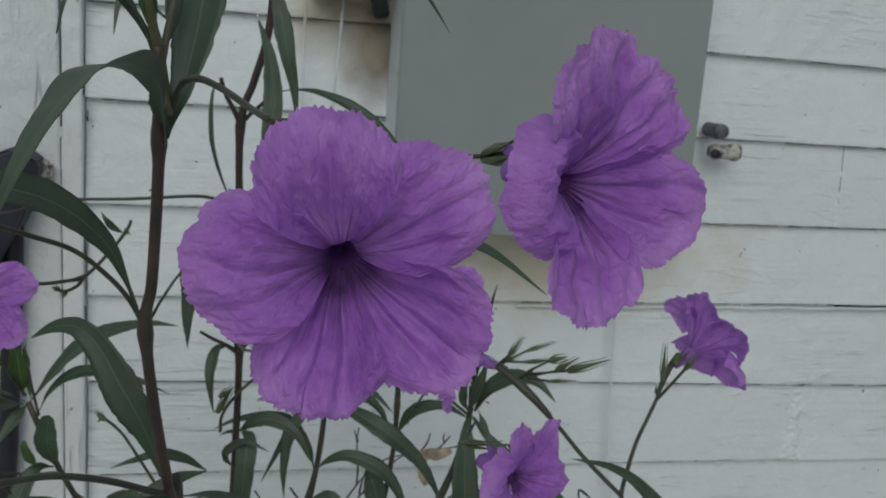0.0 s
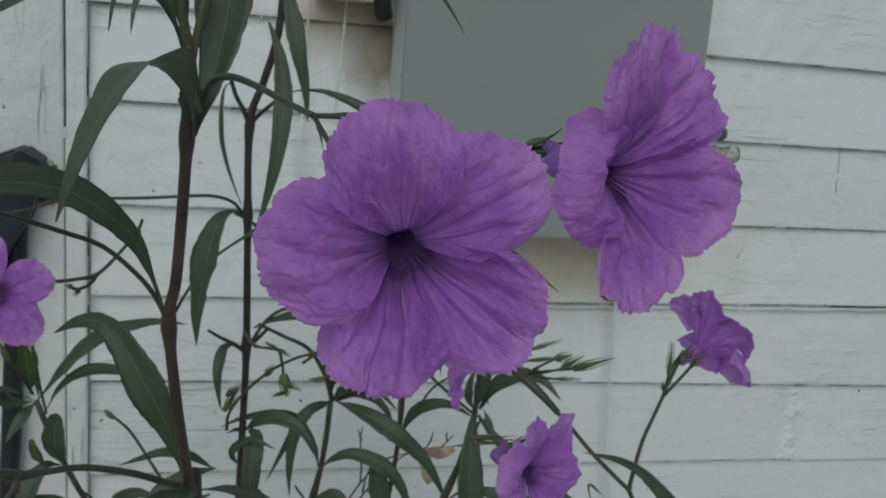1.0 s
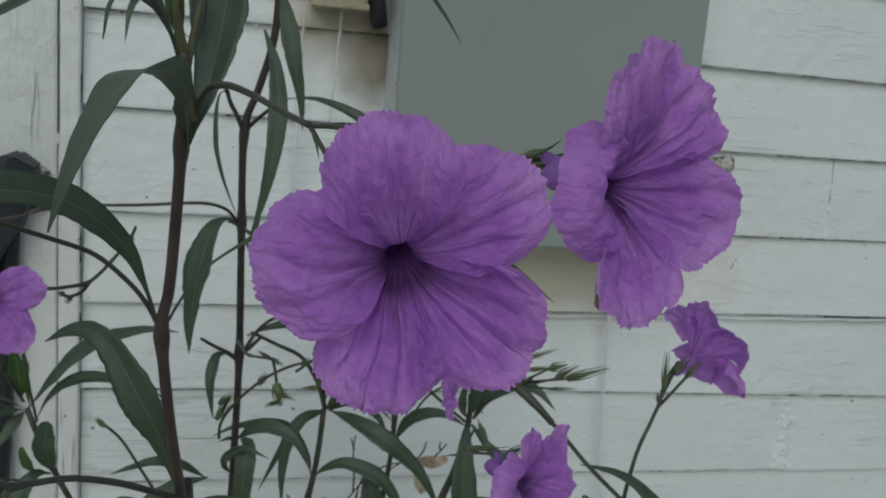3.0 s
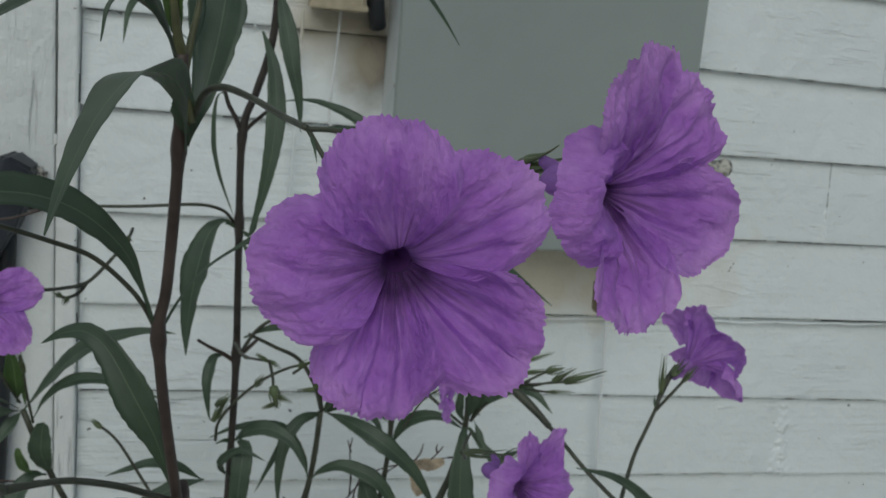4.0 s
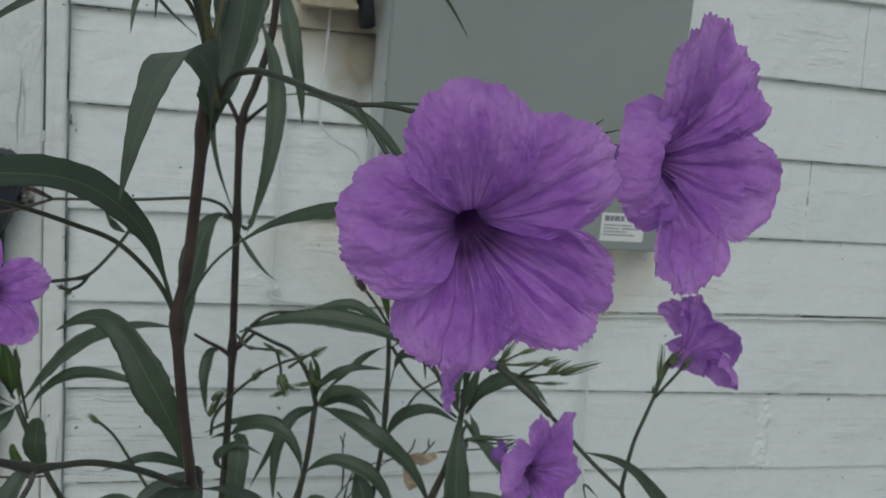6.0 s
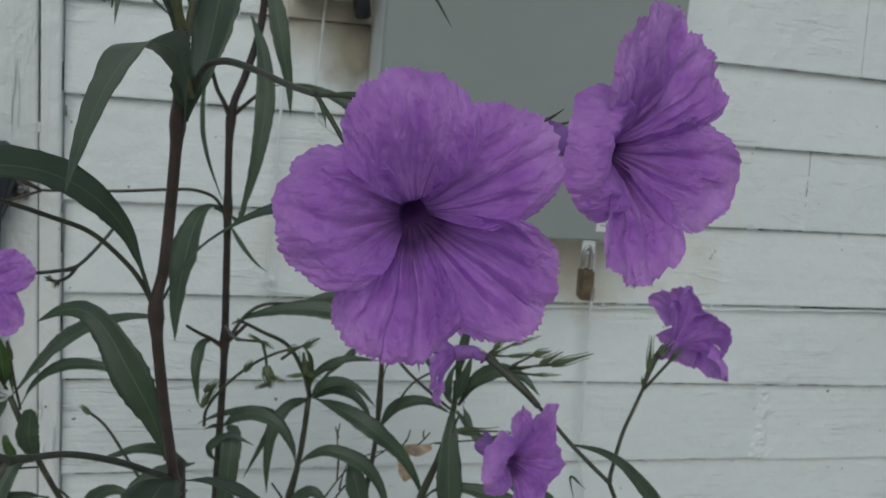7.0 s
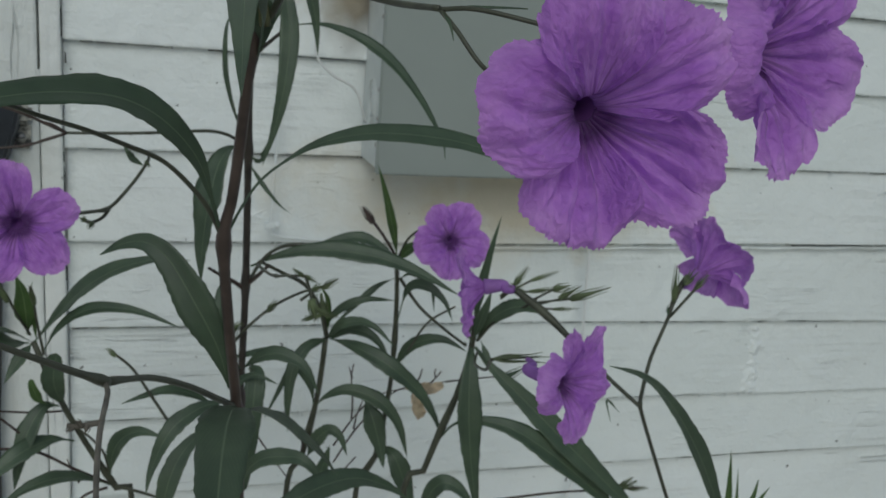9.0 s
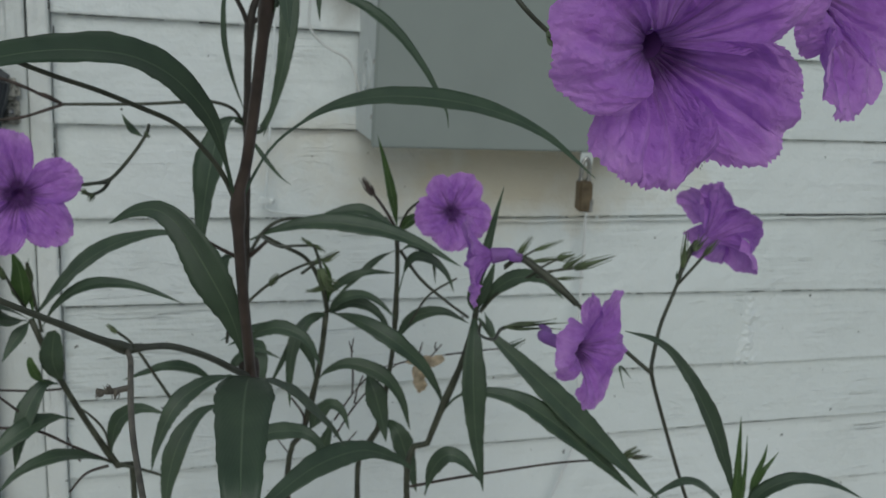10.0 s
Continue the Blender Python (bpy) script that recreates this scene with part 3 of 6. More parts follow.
# narrow open gaps where the boards have pulled apart; the two longest also darken the shade under their edges
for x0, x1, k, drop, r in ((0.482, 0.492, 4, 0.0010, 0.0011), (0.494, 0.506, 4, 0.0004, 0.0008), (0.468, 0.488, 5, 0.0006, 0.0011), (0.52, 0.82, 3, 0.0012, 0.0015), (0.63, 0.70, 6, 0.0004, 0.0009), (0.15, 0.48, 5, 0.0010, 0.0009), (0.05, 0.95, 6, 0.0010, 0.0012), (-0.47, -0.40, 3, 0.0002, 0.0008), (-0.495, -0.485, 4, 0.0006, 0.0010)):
    part("gap_and_shade_line", tube_bm([(x0 + (x1 - x0) * q / 8, WALL_Y + 0.0022, EDGES[k] + stray(EDGES[k], x0 + (x1 - x0) * q / 8) - drop - r) for q in range(9)], r, r * 0.6, 6, 40, (), None, 0.8), DARK, wall)
# broken dark strands along each lower board edge, painting in its thin shade line
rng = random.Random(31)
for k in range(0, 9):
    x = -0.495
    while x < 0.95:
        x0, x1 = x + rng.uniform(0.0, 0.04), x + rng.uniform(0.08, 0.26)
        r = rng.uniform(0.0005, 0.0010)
        part("gap_and_shade_line", tube_bm([(x0 + (x1 - x0) * q / 10, WALL_Y - 0.0002, EDGES[k] + stray(EDGES[k], x0 + (x1 - x0) * q / 10) - 0.0004 + 0.0004 * noise.noise(Vector((x0 * 50 + q, k, 0)))) for q in range(11)], r, r * 0.5, 5, 50, (), None, 0.9), DARK, wall)
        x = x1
part("filler_bead", tube_bm([(0.04 + 0.75 * q / 24, WALL_Y - 0.0005, EDGES[3] + stray(EDGES[3], 0.04 + 0.75 * q / 24) - 0.0062 + 0.0008 * math.sin(q * 2.1)) for q in range(25)], 0.0017, 0.0017, 6, 120, (), None, 0.4), PAINT, wall)

# corner trim: a narrow strip beside the boards, a gap, and a wide flat board
trim = tagged(part("trim_strip", box_bm(-0.5205, -0.4995, 1.385, 1.411, 0.1, 3.1, 0.0015), TRIM), "narrow white painted trim strip", "trim", kind="structure")
trim_wide = tagged(part("trim_board", box_bm(-0.78, -0.5235, 1.384, 1.411, 0.1, 3.1, 0.0015), TRIM), "wide white painted corner board", "trim", kind="structure")
trim_left = tagged(part("trim_far_board", box_bm(-3.4, -0.783, 1.387, 1.411, 0.1, 3.1, 0.0015), TRIM), "plain white painted boards", "trim", kind="structure")

# paint has bridged part of the gap and the board ends stand open in places
part("paint_bridge", box_bm(-0.5234, -0.5206, 1.3852, 1.4100, 1.2505, 1.2632, 0.0006), TRIM, trim)
part("paint_fill", box_bm(-0.5222, -0.5206, 1.3870, 1.4100, 0.1, 1.2503, 0.0004), TRIM, trim)
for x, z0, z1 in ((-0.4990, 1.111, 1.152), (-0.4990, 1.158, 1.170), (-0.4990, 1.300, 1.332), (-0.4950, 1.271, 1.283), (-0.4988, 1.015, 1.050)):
    part("gap_and_shade_line", tube_bm([(x + 0.0003 * math.sin(q * 2.3), 1.3952, z0 + (z1 - z0) * q / 8) for q in range(9)], 0.0009, 0.0006, 6, 30, (), None, 0.6), DARK, wall)

# ---------------------------------------------------------------- electric panel
panel = thing("electric_panel", "grey enamelled metal electric panel on the house wall", "electric panel", (0.027, 1.36, 1.172))
part("box_body", box_bm(-0.1495, 0.207, 1.297, 1.3995, 1.176, 1.80, 0.0012), BOXPAINT, panel, "white painted steel sides")
part("cover", box_bm(-0.153, 0.211, 1.288, 1.2965, 1.172, 1.805, 0.0018), PANEL, panel, "flat grey cover")
for zc, rr in ((1.2486, 0.023),):
    kb = bmesh.new()
    for r in (rr, rr * 0.78, rr * 0.5):
        tube_bm([(-0.1500, 1.348 + r * math.cos(a), zc + 1.25 * r * math.sin(a)) for a in [2 * math.pi * k / 16 for k in range(17)]], 0.0014, 0.0014, 8, 60, (), kb)
    part("knockout", kb, BOXPAINT, panel, "round pressed knock-out")
for zc in (1.205, 1.235, 1.268, 1.35, 1.45):
    part("side_screw", tube_bm([(-0.1495, 1.302, zc), (-0.1530, 1.302, zc)], 0.0028, 0.0024, 10, 4), STEEL, panel)
lbl = thing("panel_label", "small white printed maker's label stuck on the panel", "label", (0.139, 1.2875, 1.185))
LX, LZ = 0.1258, 1.1836
part("sheet", box_bm(LX, LX + 0.058, 1.2868, 1.2878, LZ, LZ + 0.0350), LABEL, lbl, smooth=False)
for a, b in ((0.0040, 0.0105), (0.0118, 0.0160), (0.0172, 0.0240), (0.0252, 0.0300), (0.0345, 0.0420), (0.0432, 0.0475), (0.0488, 0.0545)):
    part("dark_block", box_bm(LX + a, LX + b, 1.2862, 1.2868, LZ + 0.0252, LZ + 0.0318), INK, lbl, smooth=False)
for k, (a, b) in enumerate(((0.004, 0.041), (0.004, 0.024), (0.028, 0.051), (0.004, 0.034), (0.004, 0.046))):
    part("print_bar", box_bm(LX + a, LX + b, 1.2862, 1.2868, LZ + 0.0195 - 0.004 * (k - (k > 1)), LZ + 0.0206 - 0.004 * (k - (k > 1))), INK, lbl, smooth=False)

# hasp and padlock under the panel
hasp = thing("hasp", "small steel hasp below the panel cover", "hasp", (0.122, 1.292, 1.165))
part("plate", box_bm(0.1125, 0.1295, 1.2905, 1.2935, 1.154, 1.1715, 0.0008), BOXPAINT, hasp)
lock = thing("padlock", "tarnished brass padlock hanging below the grey panel", "padlock", (0.121, 1.29, 1.096))
lb = box_bm(0.1115, 0.1300, 1.2825, 1.2975, 1.0970, 1.1365, 0.0024, 3)
for v in lb.verts:
    v.co.x += 0.05 * (1.1365 - v.co.z)
    v.co.z -= 0.10 * (v.co.x - 0.12)
part("lock_body", lb, BRASS, lock, "worn brown lock body")
part("shackle", tube_bm([(0.1152, 1.2900, 1.133), (0.1150, 1.2900, 1.150), (0.1163, 1.2900, 1.1590), (0.1200, 1.2900, 1.1640), (0.1238, 1.2900, 1.1590), (0.1254, 1.2900, 1.150), (0.1256, 1.2900, 1.133)], 0.0026, 0.0026, 10, 34), STEEL, lock, "steel shackle")
part("shackle_collar", tube_bm([(0.1152, 1.2900, 1.1362), (0.1151, 1.2900, 1.1385)], 0.0036, 0.0034, 10, 4), STEEL, lock)
part("shackle_collar", tube_bm([(0.1256, 1.2900, 1.1358), (0.1256, 1.2900, 1.1380)], 0.0036, 0.0034, 10, 4), STEEL, lock)
part("grey_corner", box_bm(0.1268, 0.1322, 1.2818, 1.2840, 1.0965, 1.1130, 0.0009), STEEL, lock, "lighter grey lower corner")

# valve fitting beside the panel and a small white plate under it
valve = thing("valve_fitting", "small pale pipe fitting with weathered grey knob on the wall", "fitting", (0.2785, 1.37, 1.3052))
part("knob", tube_bm([(0.2785, 1.388, 1.3052), (0.2785, 1.365, 1.3052), (0.2785, 1.350, 1.3052)], 0.0100, 0.0085, 14, 10, ((0.8, 0.15, 0.2),)), OLDGREY, valve, "weathered grey knob")
part("fitting_body", tube_bm([(0.2762, 1.372, 1.2778), (0.2962, 1.372, 1.2778), (0.3162, 1.372, 1.2788)], 0.0085, 0.0105, 12, 12, ((0.2, 0.3, 0.08), (0.85, 0.25, 0.1))), MOULD, valve, "pale stained fitting body")
part("dark_port", tube_bm([(0.2782, 1.364, 1.2758), (0.2782, 1.358, 1.2758)], 0.0062, 0.0058, 12, 5), BLACK, valve)
plate = thing("wall_plate", "small white painted metal plate under the panel", "plate", (0.2213, 1.37, 1.1610))
part("plate_sheet", box_bm(0.2213, 0.2572, 1.366, 1.3865, 1.1610, 1.1970, 0.0015), LABEL, plate)
part("plate_lip", box_bm(0.2093, 0.2572, 1.364, 1.368, 1.1588, 1.1607), BOXPAINT, plate)

# ---------------------------------------------------------------- cables and boxes on the wall
wire = thing("hanging_wire", "thin white wire hanging down the wall from the panel", "wire", (0.1710, 1.3750, 1.0770))
part("wire_strand", tube_bm([(0.1700, 1.3900, 1.1770), (0.1715, 1.3790, 1.1200), (0.1725, 1.3780, 1.0762), (0.1781, 1.3790, 0.9699), (0.1855, 1.3790, 0.8508), (0.1970, 1.3790, 0.7244), (0.115, 1.379, 0.45), (0.112, 1.38, 0.05)], 0.0020, 0.0020, 8, 60), LABEL, wire)
cable = thing("painted_cable", "white painted cable stapled along the boards", "cable", (-0.2607, 1.3800, 1.0890))
part("cable_run", tube_bm([(-0.2531, 1.3780, 1.4284), (-0.2535, 1.3780, 1.3511), (-0.2559, 1.3780, 1.2578), (-0.2584, 1.3780, 1.1609), (-0.2615, 1.3780, 1.0894), (-0.2625, 1.3790, 1.0805), (-0.2531, 1.3800, 1.0753), (-0.2105, 1.3800, 1.0711), (-0.1451, 1.3800, 1.0694)], 0.0019, 0.0019, 7, 60), PAINT, cable)
part("staple", box_bm(*[q for a, b in zip(Vector((-0.2630, 1.3770, 1.0896)) - Vector((0.006, 0.002, 0.004)), Vector((-0.2630, 1.3770, 1.0896)) + Vector((0.006, 0.004, 0.004))) for q in (a, b)], 0.001), PAINT, cable)
part("staple", tube_bm([(-0.2541, 1.3760, 1.0901), (-0.2534, 1.3830, 1.0885)], 0.004, 0.004, 10, 4), PAINT, cable)
loop = thing("loose_cable", "thin white cable looping to the panel's side", "cable", (-0.2143, 1.3700, 1.3149))
part("cable_loop", tube_bm([(-0.2096, 1.3720, 1.4388), (-0.2126, 1.3720, 1.3742), (-0.2160, 1.3700, 1.3214), (-0.2146, 1.3650, 1.2965), (-0.1966, 1.3600, 1.2779), (-0.1695, 1.3520, 1.2621), (-0.156, 1.35, 1.225)], 0.0016, 0.0016, 7, 50), CABLE, loop)
jb = thing("junction_box", "dirty tan plastic junction box on the wall", "junction box", (-0.2163, 1.3600, 1.4539))
ja, jz = Vector((-0.2476, 1.3600, 1.4378)), Vector((-0.1855, 1.3600, 1.4292))
part("box_shell", box_bm(ja.x, jz.x, 1.335, 1.392, jz.z, jz.z + 0.075, 0.004, 3), TAN, jb)
part("lip", box_bm(ja.x - 0.002, jz.x + 0.002, 1.333, 1.338, jz.z - 0.001, jz.z + 0.006, 0.001), TAN, jb)
# a black pipe is added here to give the dark cavity beside the panel
cn = thing("conduit", "black pipe standing in for the dark cavity between box and panel", "conduit", (-0.1730, 1.3600, 1.4396))
part("pipe", tube_bm([(-0.1654, 1.3700, 1.4149), (-0.1717, 1.3600, 1.4397), (-0.1765, 1.3600, 1.4837), (-0.1866, 1.3600, 1.5936)], 0.010, 0.012, 14, 16), BLACK, cn)

# dark hood with a black pipe beside the corner board
hood = thing("downpipe_hood", "dark grey plastic hood on the corner board", "hood", (-0.5524, 1.3400, 1.2002))
hb = bmesh.new()
c0, c1, c2, c3 = Vector((-0.6175, 1.3100, 1.2195)), Vector((-0.5598, 1.3200, 1.2431)), Vector((-0.5365, 1.3400, 1.2260)), Vector((-0.5405, 1.3400, 1.2045))
d0, d1 = Vector((-0.5545, 1.3400, 1.1620)), Vector((-0.6352, 1.3100, 1.0072))
front = [hb.verts.new(q) for q in (c0, c1, c2, c3, d0, d1)]
rear = [hb.verts.new((q.co.x, 1.384, q.co.z)) for q in front]
hb.faces.new(front)
hb.faces.new(rear[::-1])
for k in range(6):
    hb.faces.new((front[k], rear[k], rear[(k + 1) % 6], front[(k + 1) % 6]))
bmesh.ops.recalc_face_normals(hb, faces=hb.faces[:])
bmesh.ops.bevel(hb, geom=hb.edges[:], offset=0.004, segments=3, affect='EDGES')
part("hood_shell", hb, HOOD, hood, smooth=False)
pipe = thing("black_pipe", "black plastic pipe running down the corner board", "pipe", (-0.5736, 1.3600, 1.0177))
part("pipe_run", tube_bm([(-0.5692, 1.3650, 1.1634), (-0.5737, 1.3650, 1.0435), (-0.5799, 1.3650, 0.9038), (-0.5843, 1.3650, 0.8017), (-0.585, 1.365, 0.4), (-0.588, 1.365, 0.03)], 0.0112, 0.0112, 14, 30), BLACK, pipe)
clip = thing("pipe_clip", "old metal clip screwed to the corner board", "clip", (-0.5422, 1.3800, 1.1882))
k0, k1 = Vector((-0.5522, 1.3800, 1.2196)), Vector((-0.5311, 1.3800, 1.1745))
part("clip_plate", box_bm(k0.x, k1.x, 1.376, 1.3838, k1.z, k0.z - 0.018, 0.002), MOULD, clip, "paint-smeared mouldy clip plate")
part("clip_hook", box_bm(k0.x, k1.x + 0.002, 1.366, 1.3838, k0.z - 0.0175, k0.z + 0.006, 0.005, 3), MOULD, clip, "dark stained hook")
kc = Vector((-0.5410, 1.3760, 1.1872))
part("clip_screw", tube_bm([(kc.x, 1.3765, kc.z), (kc.x, 1.372, kc.z)], 0.0058, 0.0052, 14, 5), STEEL, clip)
part("screw_slot", box_bm(kc.x - 0.0045, kc.x + 0.0045, 1.3712, 1.3722, kc.z - 0.0006, kc.z + 0.0006), BLACK, clip)

# ---------------------------------------------------------------- the plants


def plant_at(label, base):
    return thing("flowering_plant", label, "plant", base, "flowering plants by the wall")


# front plant: tall purple-brown stem that carries the two large flowers
front = plant_at("tall flowering plant with purple-brown stem and two large violet flowers", (-0.33, 0.76, 0.0))
stem(front, [(-0.33, 0.76, 0.0), (-0.338, 0.745, 0.55), (-0.3424, 0.7250, 1.0971), (-0.3462, 0.7050, 1.1519), (-0.3518, 0.6900, 1.2002), (-0.3555, 0.6800, 1.2447), (-0.3525, 0.6750, 1.2644), (-0.3500, 0.6650, 1.2941), (-0.3480, 0.6540, 1.3252), (-0.3470, 0.6400, 1.3494), (-0.3465, 0.6320, 1.3663)], 0.0045, 0.0023, count=260, bulges=((0.8320, .50, .0050), (0.9044, .50, .0050), (0.9707, .45, .0050)), wob=.04)
stem(front, [(-0.3436, 0.6400, 1.3407), (-0.3464, 0.6350, 1.3630), (-0.3483, 0.6300, 1.3731), (-0.3507, 0.6250, 1.3925), (-0.3530, 0.6200, 1.4147)], 0.0023, 0.0011, OLIVE, bulges=((.35, .2, .06),))
stem(front, [(-0.3455, 0.6350, 1.3610), (-0.3440, 0.6400, 1.3716), (-0.3415, 0.6450, 1.3868), (-0.3399, 0.6500, 1.4063)], 0.0016, 0.0008, OLIVE)
stem(front, [(-0.3480, 0.6340, 1.3628), (-0.3513, 0.6300, 1.3728), (-0.3562, 0.6250, 1.3801), (-0.3634, 0.6200, 1.3849)], 0.0010, 0.0007, GREENSTEM)
# drooping leaf, upright leaf and smaller ones at the top joint
leaf(front, [(-0.3451, 0.6500, 1.3293), (-0.3450, 0.6250, 1.3500), (-0.3490, 0.6000, 1.3595), (-0.3550, 0.5600, 1.3600), (-0.3595, 0.5250, 1.3520), (-0.3620, 0.4950, 1.3410), (-0.3637, 0.4720, 1.3285)], 0.0165, petiole=.05, peak=.46, face=(-.35, -.65, .65), fold=.2)
leaf(front, [(-0.3447, 0.6480, 1.3311), (-0.3394, 0.6500, 1.3492), (-0.3348, 0.6600, 1.3707), (-0.3321, 0.6720, 1.3916), (-0.3313, 0.6900, 1.4163)], 0.0209, petiole=.05, peak=.6, face=(-.3, -.95, .1), fold=.35)
leaf(front, [(-0.3434, 0.6460, 1.3336), (-0.3455, 0.6380, 1.3482), (-0.3477, 0.6300, 1.3588)], 0.0106, petiole=.0, peak=.5, face=(-.1, -.9, .3))
leaf(front, [(-0.3480, 0.6340, 1.3628), (-0.3506, 0.6000, 1.3759), (-0.3544, 0.5650, 1.3841), (-0.3599, 0.5400, 1.3788), (-0.3607, 0.5250, 1.3680)], 0.0049, peak=.55, face=(-.6, -.6, .5))
leaf(front, [(-0.3471, 0.6340, 1.3650), (-0.3495, 0.6300, 1.3790), (-0.3508, 0.6250, 1.3925), (-0.3516, 0.6200, 1.4073)], 0.0076, YOUNG, peak=.5, face=(-.1, -.95, .2))
leaf(front, [(-0.3449, 0.6400, 1.3631), (-0.3432, 0.6480, 1.3762), (-0.3431, 0.6550, 1.3915), (-0.3422, 0.6600, 1.4071)], 0.0071, peak=.5, face=(.3, -.9, .2))
leaf(front, [(-0.3007, 0.7000, 1.4404), (-0.2722, 0.7200, 1.4373), (-0.2462, 0.7400, 1.4191), (-0.2353, 0.7450, 1.4069), (-0.2240, 0.7500, 1.3956), (-0.2128, 0.7550, 1.3825)], 0.0058, petiole=.1, peak=.4, face=(-.1, -.8, .6))
leaf(front, [(-0.3661, 0.6400, 1.3998), (-0.3850, 0.6000, 1.3838), (-0.3947, 0.5750, 1.3739), (-0.4005, 0.5600, 1.3679), (-0.4050, 0.5500, 1.3627), (-0.4094, 0.5450, 1.3571)], 0.0066, petiole=.1, peak=.5, face=(-.2, -.7, .7))
# stalk that forks to the two large flowers
stem(front, [(-0.3428, 0.6450, 1.3404), (-0.3383, 0.6300, 1.3523), (-0.3314, 0.6100, 1.3561), (-0.3226, 0.5800, 1.3547), (-0.3140, 0.5450, 1.3517), (-0.3091, 0.5150, 1.3507)], 0.0015, 0.0009, GREENSTEM, count=40)
stem(front, [(-0.3088, 0.5150, 1.3505), (-0.3012, 0.5050, 1.3511), (-0.2848, 0.4980, 1.3484), (-0.2660, 0.5000, 1.3455), (-0.2534, 0.5030, 1.3457)], 0.0007, 0.0006, GREENSTEM, count=30)
stem(front, [(-0.3087, 0.5150, 1.3504), (-0.3055, 0.5080, 1.3451), (-0.3005, 0.5030, 1.3377), (-0.2926, 0.5030, 1.3316), (-0.2888, 0.4980, 1.3283)], 0.0007, 0.0006, GREENSTEM, count=30)
leaf(front, [(-0.3086, 0.5140, 1.3506), (-0.3006, 0.5100, 1.3517), (-0.2922, 0.5070, 1.3523), (-0.2874, 0.5050, 1.3525)], 0.0013, peak=.3, face=(0, -.6, .8))
leaf(front, [(-0.3083, 0.5130, 1.3497), (-0.3074, 0.5090, 1.3467), (-0.3066, 0.5070, 1.3426)], 0.0011, peak=.3)
bud(front, (-0.2507, 0.5000, 1.3406), (-0.2497, 0.4950, 1.3458), .0007)
# arching leaf and stalk to the left, arching leaf to the right
leaf(front, [(-0.3565, 0.6800, 1.2452), (-0.3612, 0.6720, 1.2648), (-0.3684, 0.6620, 1.2851), (-0.3815, 0.6500, 1.3012), (-0.3953, 0.6380, 1.3098), (-0.4097, 0.6250, 1.3128), (-0.4250, 0.6120, 1.3128), (-0.4410, 0.6000, 1.3098), (-0.4570, 0.5900, 1.3040), (-0.4700, 0.5820, 1.2970)], 0.0162, petiole=.12, peak=.5, face=(-.2, -.8, .55), fold=.2)
stem(front, [(-0.3560, 0.6800, 1.2453), (-0.3612, 0.6770, 1.2572), (-0.3685, 0.6720, 1.2684), (-0.3810, 0.6630, 1.2820), (-0.3957, 0.6520, 1.2902), (-0.4100, 0.6400, 1.2974), (-0.4234, 0.6260, 1.3034), (-0.4370, 0.6120, 1.3104), (-0.4493, 0.6000, 1.3174)], 0.0012, 0.0008, GREENSTEM, count=50)
leaf(front, [(-0.3547, 0.6800, 1.2453), (-0.3492, 0.6840, 1.2559), (-0.3413, 0.6900, 1.2675), (-0.3304, 0.6960, 1.2765), (-0.3092, 0.7050, 1.2870), (-0.2772, 0.7150, 1.2916), (-0.2298, 0.7250, 1.2868), (-0.1884, 0.7350, 1.2722), (-0.1512, 0.7400, 1.2469)], 0.0118, petiole=.2, peak=.42, face=(-.1, -.8, .6), fold=.2)
# joint low on the stem: long stalk to the left with its dry twig, and leaves
stem(front, [(-0.3456, 0.7060, 1.1508), (-0.3554, 0.6900, 1.1625), (-0.3692, 0.6650, 1.1800), (-0.3840, 0.6350, 1.1972), (-0.3945, 0.6100, 1.2074), (-0.4002, 0.5980, 1.2116)], 0.0018, 0.0012, GREENSTEM, count=40, bulges=((.97, .5, .05),))
stem(front, [(-0.4002, 0.5980, 1.2116), (-0.4094, 0.5800, 1.2231), (-0.4170, 0.5650, 1.2331), (-0.4264, 0.5500, 1.2439), (-0.4370, 0.5350, 1.2556)], 0.0016, 0.0008, GREENSTEM, count=30, bulges=((.05, .5, .08),))
stem(front, [(-0.4009, 0.5980, 1.2121), (-0.3990, 0.5850, 1.2134), (-0.3984, 0.5650, 1.2170), (-0.3978, 0.5400, 1.2223), (-0.3973, 0.5220, 1.2241), (-0.3962, 0.5000, 1.2253), (-0.3934, 0.4600, 1.2316)], 0.0010, 0.0007, TWIG, count=40, wob=.1)
stem(front, [(-0.3978, 0.5400, 1.2226), (-0.4024, 0.5370, 1.2231), (-0.4040, 0.5360, 1.2233), (-0.4068, 0.5350, 1.2244)], 0.0007, 0.0009, TWIG, count=30, wob=.5)
for a, b in (((-0.4030, 0.5365, 1.2232), (-0.4042, 0.5340, 1.2262)), ((-0.4052, 0.5355, 1.2236), (-0.4072, 0.5340, 1.2228)), ((-0.4016, 0.5370, 1.2231), (-0.4020, 0.5350, 1.2214))):
    bud(front, a, b, .0007, TWIG)
leaf(front, [(-0.3457, 0.7000, 1.1535), (-0.3510, 0.6720, 1.1640), (-0.3551, 0.6450, 1.1658), (-0.3582, 0.6200, 1.1608), (-0.3603, 0.6000, 1.1520), (-0.3614, 0.5880, 1.1349)], 0.0251, petiole=.0, peak=.45, face=(-.1, -.75, .65), fold=.16, blunt=.3)
